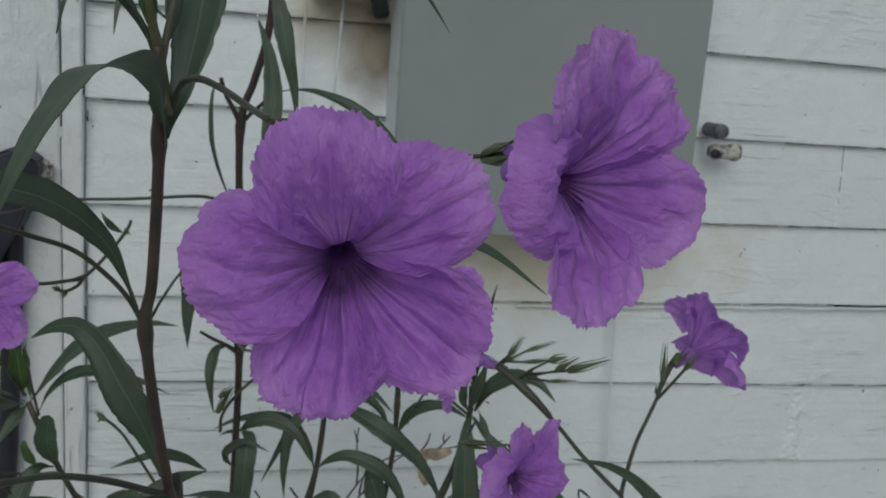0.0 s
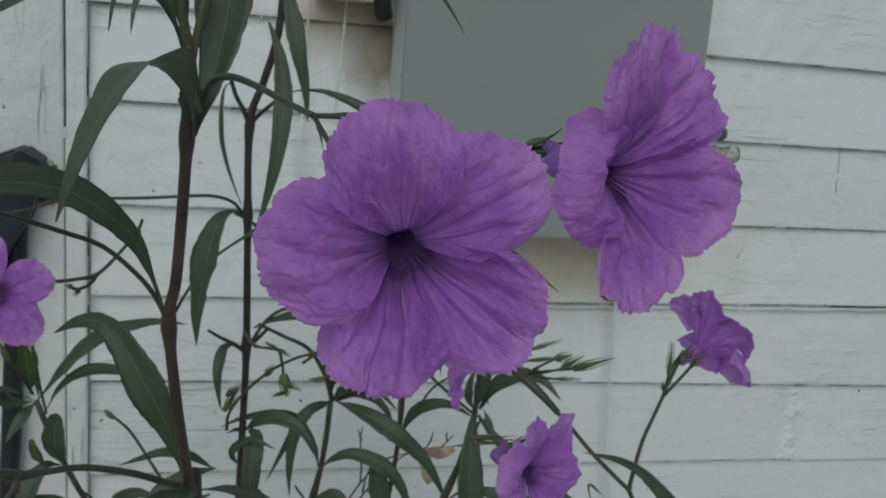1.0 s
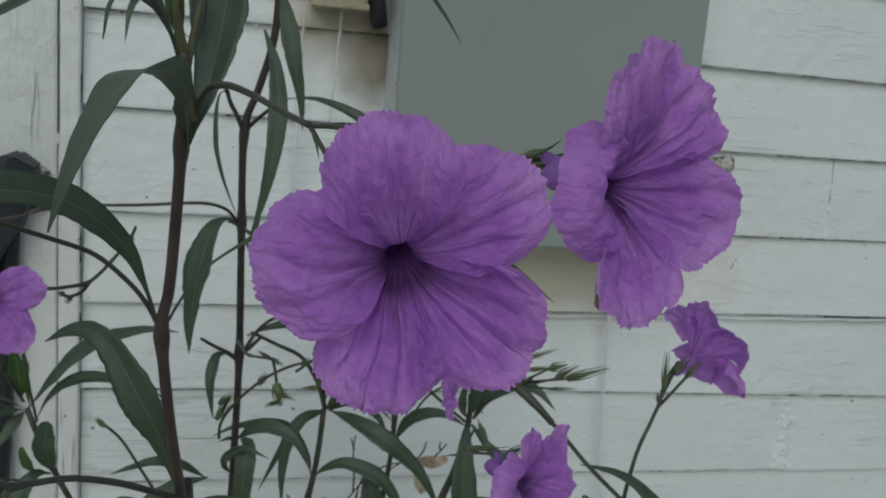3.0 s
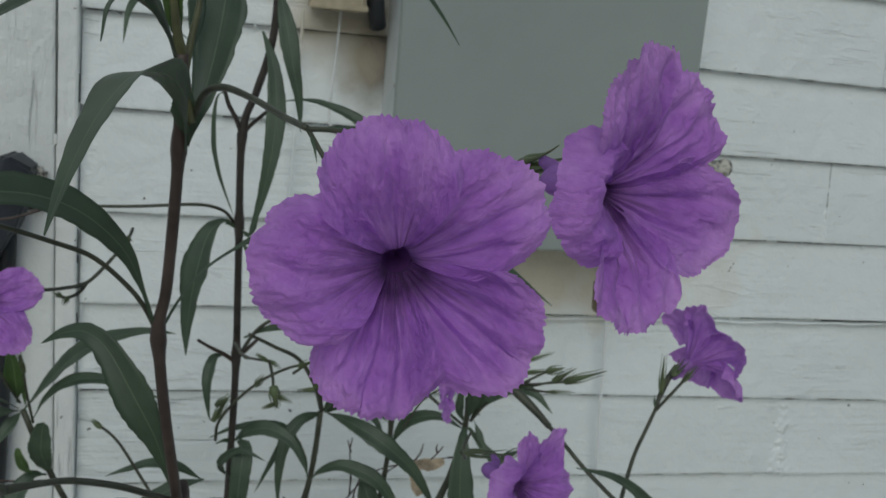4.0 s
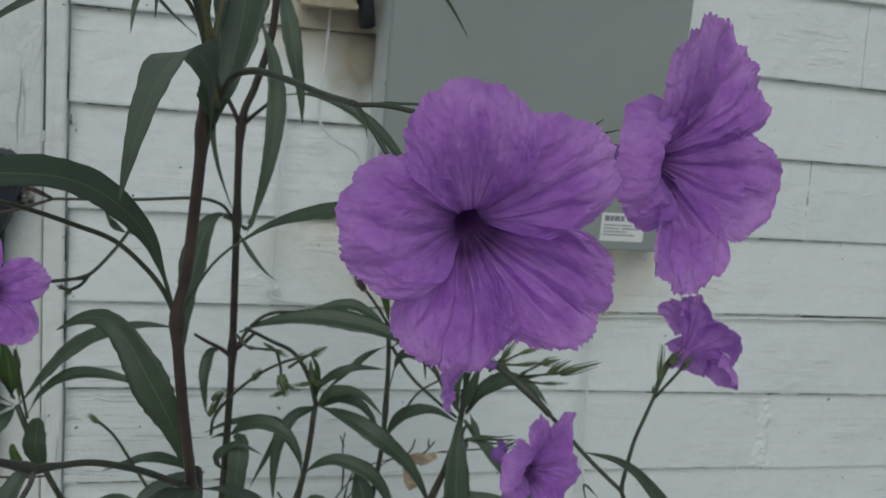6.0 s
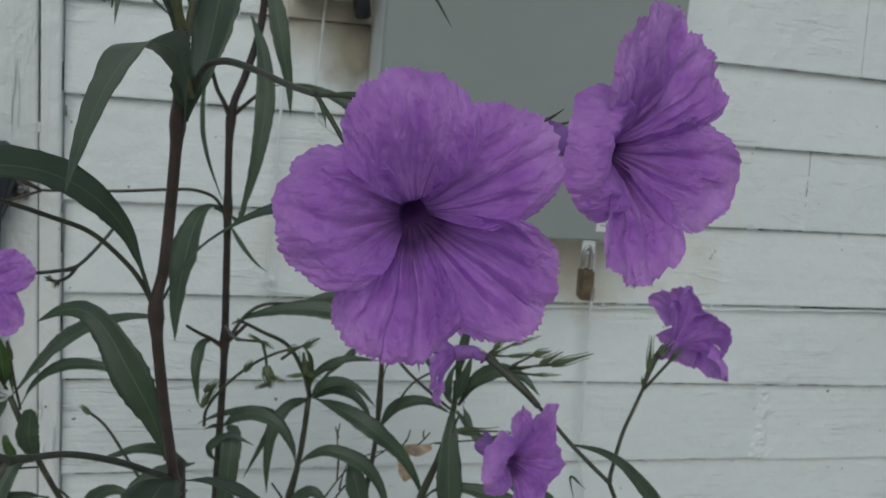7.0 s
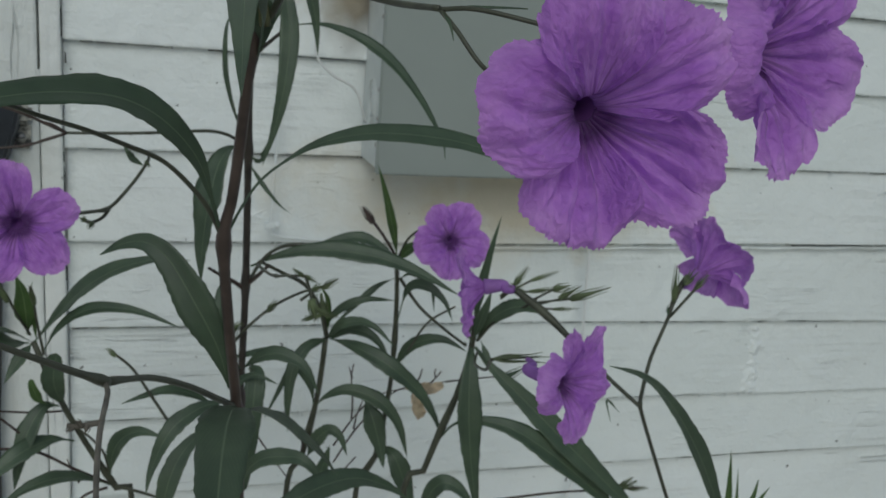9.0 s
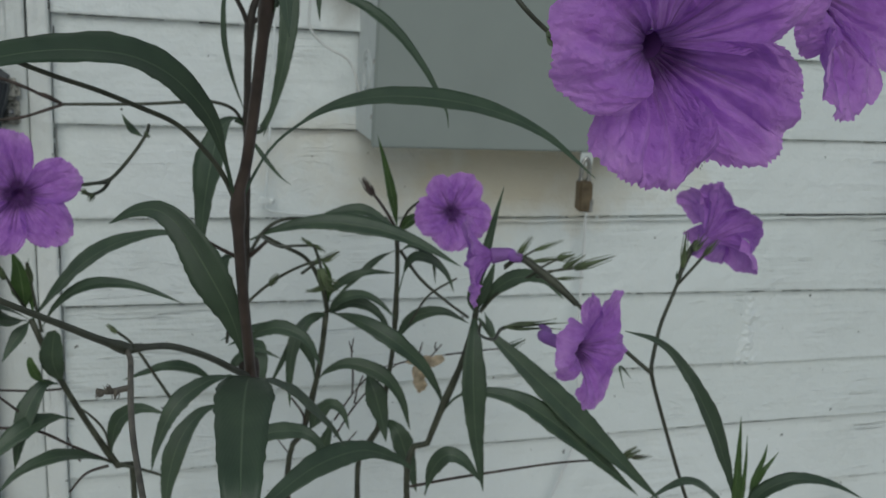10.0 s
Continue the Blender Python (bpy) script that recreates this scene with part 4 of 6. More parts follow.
leaf(front, [(-0.3449, 0.7100, 1.1489), (-0.3289, 0.7500, 1.1276), (-0.3092, 0.7900, 1.0999), (-0.2821, 0.8300, 1.0605), (-0.2645, 0.8500, 1.0307)], 0.0116, petiole=.1, face=(-.1, -.72, .68))
leaf(front, [(-0.3498, 0.7030, 1.1627), (-0.3560, 0.7000, 1.1850), (-0.3671, 0.7000, 1.2083), (-0.3788, 0.7050, 1.2280), (-0.3888, 0.7100, 1.2353), (-0.3995, 0.7150, 1.2338), (-0.4111, 0.7200, 1.2266)], 0.0182, petiole=.03, peak=.45, face=(-.3, -.85, .4), fold=.22)


# second plant: dark upright stem close to the wall
second = plant_at("upright flowering plant with dark stem and drooping leaves", (-0.325, 1.10, 0.0))
stem(second, [(-0.325, 1.10, 0.0), (-0.327, 1.085, .5), (-0.3191, 1.0700, 0.9123), (-0.3169, 1.0600, 1.0253), (-0.3160, 1.0500, 1.1078), (-0.3184, 1.0250, 1.2153), (-0.3199, 1.0050, 1.3072), (-0.3110, 1.0000, 1.3408), (-0.3026, 0.9950, 1.3714), (-0.2992, 0.9900, 1.4007), (-0.2991, 0.9800, 1.4559)], 0.0041, 0.0028, DARKSTEM, count=260, bulges=((0.7602, .42, .006), (0.8445, .42, .006), (0.8954, .42, .006)), wob=.05)
stem(second, [(-0.3199, 1.0050, 1.3072), (-0.3253, 1.0000, 1.3203), (-0.3310, 0.9950, 1.3308), (-0.3349, 0.9900, 1.3433)], 0.0020, 0.0015, DARKSTEM)
stem(second, [(-0.3195, 1.0050, 1.3086), (-0.3131, 1.0000, 1.3168), (-0.3050, 0.9950, 1.3250), (-0.2962, 0.9900, 1.3336)], 0.0017, 0.0013, DARKSTEM)
leaf(second, [(-0.3310, 0.9950, 1.3299), (-0.3358, 0.9850, 1.3400), (-0.3402, 0.9800, 1.3305), (-0.3392, 0.9800, 1.2969), (-0.3328, 0.9850, 1.2708), (-0.3241, 0.9900, 1.2463)], 0.0075, peak=.5, face=(-.8, -.5, .3))
leaf(second, [(-0.3086, 0.9800, 1.3869), (-0.3004, 0.9650, 1.3629), (-0.2969, 0.9550, 1.3306), (-0.2998, 0.9500, 1.2935), (-0.3065, 0.9520, 1.2591), (-0.3137, 0.9550, 1.2334)], 0.0146, petiole=.0, peak=.45, face=(-.1, -.95, .3))
leaf(second, [(-0.2962, 0.9900, 1.3336), (-0.2844, 0.9800, 1.3383), (-0.2640, 0.9700, 1.3385), (-0.2389, 0.9600, 1.3289), (-0.2168, 0.9550, 1.3133), (-0.1961, 0.9500, 1.2891), (-0.1774, 0.9480, 1.2595), (-0.1733, 0.9480, 1.2440)], 0.0107, petiole=.1, peak=.4, face=(.0, -.75, .65))
leaf(second, [(-0.3009, 0.9300, 1.4157), (-0.2953, 0.9200, 1.3932), (-0.2890, 0.9150, 1.3634), (-0.2839, 0.9150, 1.3408), (-0.2816, 0.9150, 1.3191)], 0.0129, petiole=.0, peak=.4, face=(-.1, -.95, .3))
leaf(second, [(-0.3206, 1.0200, 1.2313), (-0.3319, 1.0100, 1.2379), (-0.3425, 0.9980, 1.2284), (-0.3500, 0.9900, 1.2000), (-0.3548, 0.9900, 1.1653), (-0.3558, 0.9900, 1.1324)], 0.0265, petiole=.06, peak=.45, face=(-.6, -.7, .4))
leaf(second, [(-0.3181, 1.0200, 1.2257), (-0.3133, 1.0100, 1.2173), (-0.3034, 1.0000, 1.2041), (-0.2938, 1.0000, 1.1935), (-0.2858, 1.0000, 1.1876)], 0.0041, peak=.4, face=(-.1, -.8, .5))
leaf(second, [(-0.3178, 1.0200, 1.2314), (-0.3118, 1.0100, 1.2277), (-0.3082, 1.0000, 1.2350), (-0.3042, 1.0000, 1.2481)], 0.0064, peak=.5)
leaf(second, [(-0.3547, 0.9000, 1.3731), (-0.3716, 0.8800, 1.3860), (-0.3831, 0.8600, 1.3962), (-0.3889, 0.8500, 1.3869), (-0.3911, 0.8450, 1.3688)], 0.0058, peak=.6)
# leafless forking twig across the boards
stem(second, [(-0.3224, 1.0220, 1.2337), (-0.3302, 1.0150, 1.2446), (-0.3426, 1.0050, 1.2505), (-0.3578, 0.9950, 1.2524), (-0.3991, 0.9850, 1.2503), (-0.4518, 0.9750, 1.2495)], 0.0014, 0.0011, GREENSTEM, count=40)
stem(second, [(-0.4518, 0.9750, 1.2495), (-0.4644, 0.9700, 1.2561), (-0.4785, 0.9650, 1.2633), (-0.5065, 0.9600, 1.2737)], 0.0011, 0.0011, STEM, wob=.2)
stem(second, [(-0.4518, 0.9750, 1.2491), (-0.4627, 0.9700, 1.2455), (-0.4789, 0.9650, 1.2405), (-0.5038, 0.9600, 1.2381)], 0.0011, 0.0009, STEM, wob=.2)
stem(second, [(-0.4522, 0.9750, 1.2503), (-0.4609, 0.9720, 1.2560), (-0.4663, 0.9700, 1.2576)], 0.0009, 0.0005, STEM)
# twig with the left flower
stem(second, [(-0.3938, 0.9500, 1.2401), (-0.3955, 0.9400, 1.2351), (-0.4047, 0.9250, 1.2228), (-0.4181, 0.9100, 1.2094), (-0.4286, 0.8900, 1.2103), (-0.4391, 0.8700, 1.2137), (-0.4466, 0.8600, 1.2186)], 0.0012, 0.0013, GREENSTEM, count=30, bulges=((.55, .4, .04),))
stem(second, [(-0.4181, 0.9100, 1.2094), (-0.4224, 0.9050, 1.2036), (-0.4290, 0.9000, 1.2011), (-0.4351, 0.9000, 1.2025)], 0.0012, 0.0012, GREENSTEM, wob=.3)
bud(second, (-0.4290, 0.9000, 1.2011), (-0.4306, 0.8950, 1.1975), .0013)
bud(second, (-0.4333, 0.9000, 1.2025), (-0.4362, 0.8950, 1.2047), .0012)
leaf(second, [(-0.3962, 0.9400, 1.2326), (-0.4044, 0.9350, 1.2384), (-0.4078, 0.9300, 1.2443), (-0.4108, 0.9300, 1.2498)], 0.0058, peak=.5)
bud(second, (-0.3963, 0.9400, 1.2359), (-0.3932, 0.9350, 1.2336), .001)
flower(second, "violet flower with five ruffled petals facing outward", (-0.4618, 0.8150, 1.2181), (.12, -.95, .12), [(-0.4507, 0.8550, 1.2218), (-0.4388, 0.8680, 1.2142)], seed=5, throat=0.0034, depth=0.013,
       lobes=[(97, 31, 0.0375, 0.46, 0.46, 0.0010, dict(pale=-0.05, roll=0.20, flare=0.14, droop=0.00, pleats=((.0, .8), (.4, .6), (-.4, .6)), edges=(-.5, -.6))),
              (22, 37, 0.0340, 0.46, 0.40, 0.0000, dict(pale=-0.05, roll=0.20, flare=0.14, droop=0.04, pleats=((.0, .8), (.4, .6), (-.4, .6)), edges=(-.8, .4))),
              (-48, 37, 0.0340, 0.44, 0.36, 0.0012, dict(pale=-0.05, roll=0.20, flare=0.14, droop=0.05, pleats=((.0, .8), (.4, .6), (-.4, .6)), edges=(-.5, -.6))),
              (-118, 37, 0.0360, 0.46, 0.42, 0.0000, dict(pale=-0.05, roll=0.20, flare=0.14, droop=0.00, pleats=((.0, .8), (.4, .6), (-.4, .6)), edges=(-.8, .4))),
              (170, 37, 0.0330, 0.44, 0.40, 0.0010, dict(pale=-0.05, roll=0.20, flare=0.14, droop=0.03, pleats=((.0, .8), (.4, .6), (-.4, .6)), edges=(-.5, -.6)))])
# lower joint: small leaf left, bud twigs right
stem(second, [(-0.3170, 1.0500, 1.1078), (-0.3262, 1.0450, 1.1160), (-0.3385, 1.0400, 1.1240), (-0.3482, 1.0350, 1.1314)], 0.0022, 0.0012)
leaf(second, [(-0.3272, 1.0450, 1.1160), (-0.3351, 1.0300, 1.1164), (-0.3390, 1.0200, 1.0984), (-0.3369, 1.0200, 1.0730), (-0.3348, 1.0200, 1.0653)], 0.0104, petiole=.0, peak=.4, face=(-.4, -.9, .2))
stem(second, [(-0.3152, 1.0500, 1.1120), (-0.3082, 1.0400, 1.1218), (-0.2995, 1.0200, 1.1378)], 0.0022, 0.0014)
stem(second, [(-0.3306, 1.0600, 1.0311), (-0.3289, 1.0500, 1.0512), (-0.3159, 1.0300, 1.0785), (-0.2964, 1.0100, 1.1043), (-0.2777, 0.9900, 1.1222), (-0.2630, 0.9750, 1.1319)], 0.0014, 0.0011, GREENSTEM, count=30)
bud(second, (-0.2996, 1.0100, 1.1007), (-0.2942, 1.0000, 1.1130), .0018)
bud(second, (-0.2680, 0.9750, 1.1299), (-0.2610, 0.9700, 1.1353), .0018)
bud(second, (-0.3330, 1.0500, 1.0539), (-0.3204, 1.0400, 1.0802), .0022)
bud(second, (-0.3308, 1.0400, 1.0719), (-0.3199, 1.0300, 1.0837), .002)
stem(second, [(-0.3196, 0.9000, 1.1716), (-0.3142, 0.8600, 1.1759), (-0.3079, 0.8200, 1.1870), (-0.3004, 0.8000, 1.1926)], 0.0011, 0.0008, GREENSTEM, bulges=((.5, .6, .06),))
stem(second, [(-0.3004, 0.8000, 1.1926), (-0.2986, 0.7900, 1.1860), (-0.2982, 0.7850, 1.1805)], 0.0010, 0.0008, GREENSTEM)
bud(second, (-0.2983, 0.7850, 1.1823), (-0.2959, 0.7800, 1.1709), .0022)
bud(second, (-0.2960, 0.7850, 1.1763), (-0.2876, 0.7800, 1.1744), .001)
bud(second, (-0.2964, 0.7850, 1.1716), (-0.3045, 0.7800, 1.1709), .001)
bud(second, (-0.3004, 0.8000, 1.1926), (-0.2939, 0.7950, 1.1899), .0009)
bud(second, (-0.3014, 0.8000, 1.1923), (-0.3089, 0.7950, 1.1986), .0009)
# cut broad leaf hanging in front of the stem
leaf(second, [(-0.3104, 1.0500, 1.0304), (-0.3070, 1.0300, 1.0347), (-0.3090, 1.0200, 1.0097), (-0.3116, 1.0200, 0.9720), (-0.3161, 1.0200, 0.9281)], 0.0175, petiole=.0, peak=.2, face=(-.1, -.95, .2), blunt=.6)
leaf(second, [(-0.3140, 1.0600, 1.0308), (-0.3021, 1.0400, 1.0483), (-0.2856, 1.0300, 1.0540), (-0.2663, 1.0200, 1.0460), (-0.2527, 1.0150, 1.0210)], 0.0137, petiole=.0, peak=.5)
leaf(second, [(-0.3155, 1.0600, 1.0308), (-0.3235, 1.0500, 1.0349), (-0.3310, 1.0450, 1.0339)], 0.0039)
leaf(second, [(-0.3169, 1.0600, 0.9947), (-0.3257, 1.0400, 1.0175), (-0.3101, 1.0200, 1.0389), (-0.2887, 1.0100, 1.0337)], 0.0085, peak=.5)
leaf(second, [(-0.3413, 1.0500, 0.9988), (-0.3621, 1.0400, 1.0157), (-0.3833, 1.0300, 1.0232), (-0.4015, 1.0250, 1.0206), (-0.4180, 1.0200, 1.0171)], 0.0118, petiole=.02, peak=.45, face=(-.1, -.6, .8))
stem(second, [(-0.3754, 1.0200, 0.9906), (-0.3921, 1.0200, 1.0200), (-0.4092, 1.0200, 1.0485), (-0.4253, 1.0200, 1.0638)], 0.0014, 0.0012, GREENSTEM)
bud(second, (-0.4218, 1.0200, 1.0598), (-0.4289, 1.0200, 1.0669), .0017)
leaf(second, [(-0.3370, 0.9300, 1.0559), (-0.3581, 0.9200, 1.0546), (-0.3782, 0.9100, 1.0425), (-0.3907, 0.9050, 1.0169), (-0.3954, 0.9000, 0.9975)], 0.0139, petiole=.02, peak=.45)
leaf(second, [(-0.3420, 0.9700, 1.0143), (-0.3600, 0.9600, 1.0105), (-0.3751, 0.9500, 0.9923), (-0.3836, 0.9450, 0.9617), (-0.3857, 0.9400, 0.9304)], 0.0169, petiole=.02, peak=.5)
leaf(second, [(-0.3248, 1.0000, 0.9411), (-0.3087, 0.9800, 0.9768), (-0.2868, 0.9700, 0.9854), (-0.2696, 0.9600, 0.9841), (-0.2505, 0.9550, 0.9594)], 0.0148, peak=.5)


# left plant in front of the corner board
left_plant = plant_at("leafy flowering plant before the white corner board", (-0.42, 1.12, 0.0))
stem(left_plant, [(-0.42, 1.12, 0.0), (-.425, 1.11, .45), (-0.4124, 1.0900, 0.8669), (-0.4282, 1.0850, 0.9064), (-0.4499, 1.0800, 0.9502), (-0.4704, 1.0750, 0.9956), (-0.4811, 1.0720, 1.0252), (-0.4914, 1.0700, 1.0556)], 0.0043, 0.0025, GREENSTEM, count=60, bulges=((.72, .3, .015), (.86, .3, .015)), wob=.08)
leaf(left_plant, [(-0.4914, 1.0700, 1.0546), (-0.4693, 1.0500, 1.0859), (-0.4457, 1.0300, 1.1159), (-0.4194, 1.0200, 1.1350), (-0.3894, 1.0100, 1.1455), (-0.3639, 1.0000, 1.1472)], 0.0189, petiole=.04, peak=.5, face=(-.2, -.6, .75))
leaf(left_plant, [(-0.4838, 1.0700, 1.0467), (-0.4696, 1.0500, 1.0736), (-0.4504, 1.0300, 1.0945), (-0.4284, 1.0200, 1.1021), (-0.4024, 1.0100, 1.1011), (-0.3700, 1.0000, 1.0899)], 0.0113, petiole=.06, peak=.5, face=(-.1, -.72, .68))
leaf(left_plant, [(-0.4914, 1.0700, 1.0556), (-0.4997, 1.0600, 1.0460), (-0.5067, 1.0550, 1.0357), (-0.5124, 1.0500, 1.0260)], 0.0118, peak=.4)
leaf(left_plant, [(-0.4940, 1.0700, 1.0567), (-0.5039, 1.0500, 1.0711), (-0.5171, 1.0300, 1.0804), (-0.5317, 1.0000, 1.0838)], 0.0105, face=(0, -.4, .9))
leaf(left_plant, [(-0.4949, 1.0700, 1.0547), (-0.5084, 1.0500, 1.0624), (-0.5231, 1.0400, 1.0714), (-0.5375, 1.0300, 1.0744)], 0.0165, face=(0, -.6, .8))
leaf(left_plant, [(-0.4956, 1.0700, 1.0623), (-0.4953, 1.0600, 1.0855), (-0.4965, 1.0550, 1.1041), (-0.5003, 1.0500, 1.1209)], 0.0177, YOUNG, peak=.45, face=(-.1, -.95, .2))
leaf(left_plant, [(-0.4888, 1.0700, 1.0545), (-0.4894, 1.0600, 1.0830), (-0.4906, 1.0550, 1.1041), (-0.4880, 1.0500, 1.1151)], 0.0049, YOUNG)
stem(left_plant, [(-0.4834, 1.0700, 1.0441), (-0.4862, 1.0600, 1.0730), (-0.4883, 1.0550, 1.0968), (-0.4898, 1.0500, 1.1113)], 0.0012, 0.0010, GREENSTEM)
bud(left_plant, (-0.4876, 1.0550, 1.0943), (-0.4898, 1.0500, 1.1113), .0016)
stem(left_plant, [(-0.4938, 1.0700, 1.0622), (-0.5011, 1.0500, 1.0890), (-0.5072, 1.0400, 1.1089), (-0.5151, 1.0300, 1.1258)], 0.0012, 0.0010, GREENSTEM)
bud(left_plant, (-0.5058, 1.0420, 1.1012), (-0.5114, 1.0350, 1.1174), .002)
leaf(left_plant, [(-0.4704, 1.0750, 0.9945), (-0.4747, 1.0600, 1.0195), (-0.4737, 1.0550, 1.0369), (-0.4711, 1.0500, 1.0523)], 0.0197, petiole=.0, peak=.6, blunt=.7, face=(-.1, -.95, .2))
leaf(left_plant, [(-0.4732, 1.0750, 0.9936), (-0.4837, 1.0600, 0.9993), (-0.4951, 1.0500, 0.9812), (-0.5025, 1.0450, 0.9529), (-0.5068, 1.0450, 0.9295)], 0.0175, petiole=.05, peak=.45)
leaf(left_plant, [(-0.4616, 1.0800, 0.9565), (-0.4779, 1.0600, 0.9684), (-0.4978, 1.0400, 0.9681), (-0.5184, 1.0300, 0.9543), (-0.5343, 1.0200, 0.9381)], 0.0182, petiole=.12, peak=.5, face=(-.1, -.72, .68))
leaf(left_plant, [(-0.4282, 1.0850, 0.9064), (-0.4514, 1.0600, 0.9291), (-0.4768, 1.0400, 0.9403), (-0.5021, 1.0300, 0.9337), (-0.5183, 1.0200, 0.9211)], 0.0172, petiole=.12, peak=.5, face=(-.1, -.4, .9))
leaf(left_plant, [(-0.4316, 1.0850, 0.9124), (-0.4291, 1.0700, 0.9426), (-0.4218, 1.0600, 0.9636), (-0.4060, 1.0500, 0.9770), (-0.3839, 1.0400, 0.9750)], 0.0157, petiole=.15, peak=.5)
stem(left_plant, [(-0.4282, 1.0850, 0.9064), (-0.4043, 1.0700, 0.9062), (-0.3846, 1.0600, 0.9031)], 0.0017, 0.0012, GREENSTEM)
stem(left_plant, [(-0.4316, 1.0850, 0.9124), (-0.4358, 1.0800, 0.9408), (-0.4471, 1.0750, 0.9607), (-0.4604, 1.0700, 0.9748)], 0.0013, 0.0010, GREENSTEM)
stem(left_plant, [(-0.4316, 1.0850, 0.9084), (-0.4613, 1.0700, 0.9340), (-0.4917, 1.0600, 0.9577), (-0.5251, 1.0500, 0.9677)], 0.0015, 0.0012, STEM, wob=.15)
stem(left_plant, [(-0.4873, 1.0600, 0.9573), (-0.5029, 1.0500, 0.9817), (-0.5178, 1.0400, 1.0026)], 0.0012, 0.0010, STEM)
stem(left_plant, [(-0.4570, 1.0700, 0.9198), (-0.4623, 1.0700, 0.9313), (-0.4667, 1.0700, 0.9437)], 0.0010, 0.0005, STEM)
stem(left_plant, [(-0.4341, 1.0850, 0.9051), (-0.4533, 1.0800, 0.9015), (-0.4676, 1.0750, 0.8869)], 0.0015, 0.0010, STEM)
stem(left_plant, [(-0.4706, 1.0750, 0.9882), (-0.4905, 1.0600, 0.9945), (-0.5193, 1.0500, 1.0016)], 0.0010, 0.0010, STEM)
leaf(left_plant, [(-0.4814, 1.0600, 1.0018), (-0.4868, 1.0550, 1.0094), (-0.4902, 1.0500, 1.0219), (-0.4917, 1.0500, 1.0296)], 0.0087, YOUNG, peak=.5, blunt=.5)

# plant with the drooping leaves beyond the second stem
third = plant_at("drooping flowering plant close to the wall", (-0.24, 1.16, 0.0))
stem(third, [(-0.24, 1.16, 0.0), (-.242, 1.15, .4), (-0.2644, 1.1200, 0.8380), (-0.2505, 1.1150, 0.9096), (-0.2399, 1.1100, 0.9666), (-0.2362, 1.1050, 1.0044), (-0.2344, 1.1000, 1.0424)], 0.0039, 0.0028, GREENSTEM, count=70, bulges=((.8, .4, .012), (.9, .4, .012)), wob=.08)
leaf(third, [(-0.2332, 1.1000, 1.0412), (-0.2529, 1.0800, 1.0434), (-0.2684, 1.0700, 1.0254), (-0.2732, 1.0650, 0.9940), (-0.2721, 1.0650, 0.9614)], 0.0124, petiole=.0, peak=.45)
leaf(third, [(-0.2343, 1.1000, 1.0401), (-0.2605, 1.0800, 1.0352), (-0.2761, 1.0750, 1.0096), (-0.2939, 1.0700, 0.9747)], 0.0086, petiole=.0, peak=.4)
leaf(third, [(-0.2322, 1.1000, 1.0423), (-0.2243, 1.0800, 1.0622), (-0.2079, 1.0700, 1.0691), (-0.1938, 1.0600, 1.0655), (-0.1766, 1.0550, 1.0490)], 0.0109, petiole=.0, peak=.4)
leaf(third, [(-0.2305, 1.1000, 1.0411), (-0.2138, 1.0900, 1.0545), (-0.1966, 1.0800, 1.0530), (-0.1832, 1.0750, 1.0402), (-0.1768, 1.0700, 1.0246)], 0.0121, petiole=.0, peak=.4)
leaf(third, [(-0.2277, 1.1000, 1.0410), (-0.2120, 1.0700, 1.0446), (-0.1833, 1.0500, 1.0327), (-0.1527, 1.0450, 1.0067), (-0.1354, 1.0400, 0.9803), (-0.1295, 1.0400, 0.9623)], 0.0182, petiole=.03, peak=.45)
leaf(third, [(-0.2334, 1.1000, 1.0441), (-0.2319, 1.0900, 1.0674), (-0.2067, 1.0800, 1.0869), (-0.1727, 1.0800, 1.0864)], 0.0092, petiole=.1, peak=.5)
leaf(third, [(-0.2345, 1.1000, 1.0441), (-0.2361, 1.0900, 1.0647), (-0.2368, 1.0850, 1.0858), (-0.2448, 1.0800, 1.1012)], 0.0082, YOUNG)
stem(third, [(-0.2334, 1.1000, 1.0441), (-0.2437, 1.0800, 1.0765), (-0.2612, 1.0600, 1.1073), (-0.2846, 1.0400, 1.1252), (-0.3067, 1.0300, 1.1390)], 0.0025, 0.0014, GREENSTEM, count=30)
bud(third, (-0.2409, 1.0800, 1.0737), (-0.2444, 1.0800, 1.0941), .0035)
bud(third, (-0.2409, 1.0800, 1.0737), (-0.2274, 1.0750, 1.0723), .0016)
bud(third, (-0.2424, 1.0800, 1.0721), (-0.2590, 1.0750, 1.0724), .0016)
stem(third, [(-0.2657, 1.0600, 1.0941), (-0.2518, 1.0550, 1.1061), (-0.2344, 1.0500, 1.1168)], 0.0015, 0.0010, GREENSTEM)
bud(third, (-0.2468, 1.0550, 1.1070), (-0.2344, 1.0500, 1.1168), .002)
leaf(third, [(-0.2411, 1.1100, 0.9667), (-0.2495, 1.0900, 0.9994), (-0.2682, 1.0800, 1.0299), (-0.2906, 1.0700, 1.0411), (-0.3169, 1.0600, 1.0420), (-0.3368, 1.0550, 1.0350)], 0.0121, petiole=.08, peak=.5)
leaf(third, [(-0.2394, 1.1100, 0.9666), (-0.2325, 1.0900, 0.9857), (-0.2128, 1.0800, 0.9960), (-0.1839, 1.0700, 0.9871), (-0.1651, 1.0650, 0.9647), (-0.1544, 1.0600, 0.9303)], 0.0150, petiole=.1, peak=.5)
leaf(third, [(-0.2447, 1.1150, 0.9092), (-0.2385, 1.1000, 0.9347), (-0.2280, 1.0900, 0.9497), (-0.2175, 1.0850, 0.9436), (-0.2108, 1.0800, 0.9256)], 0.0153, petiole=.05, peak=.4)
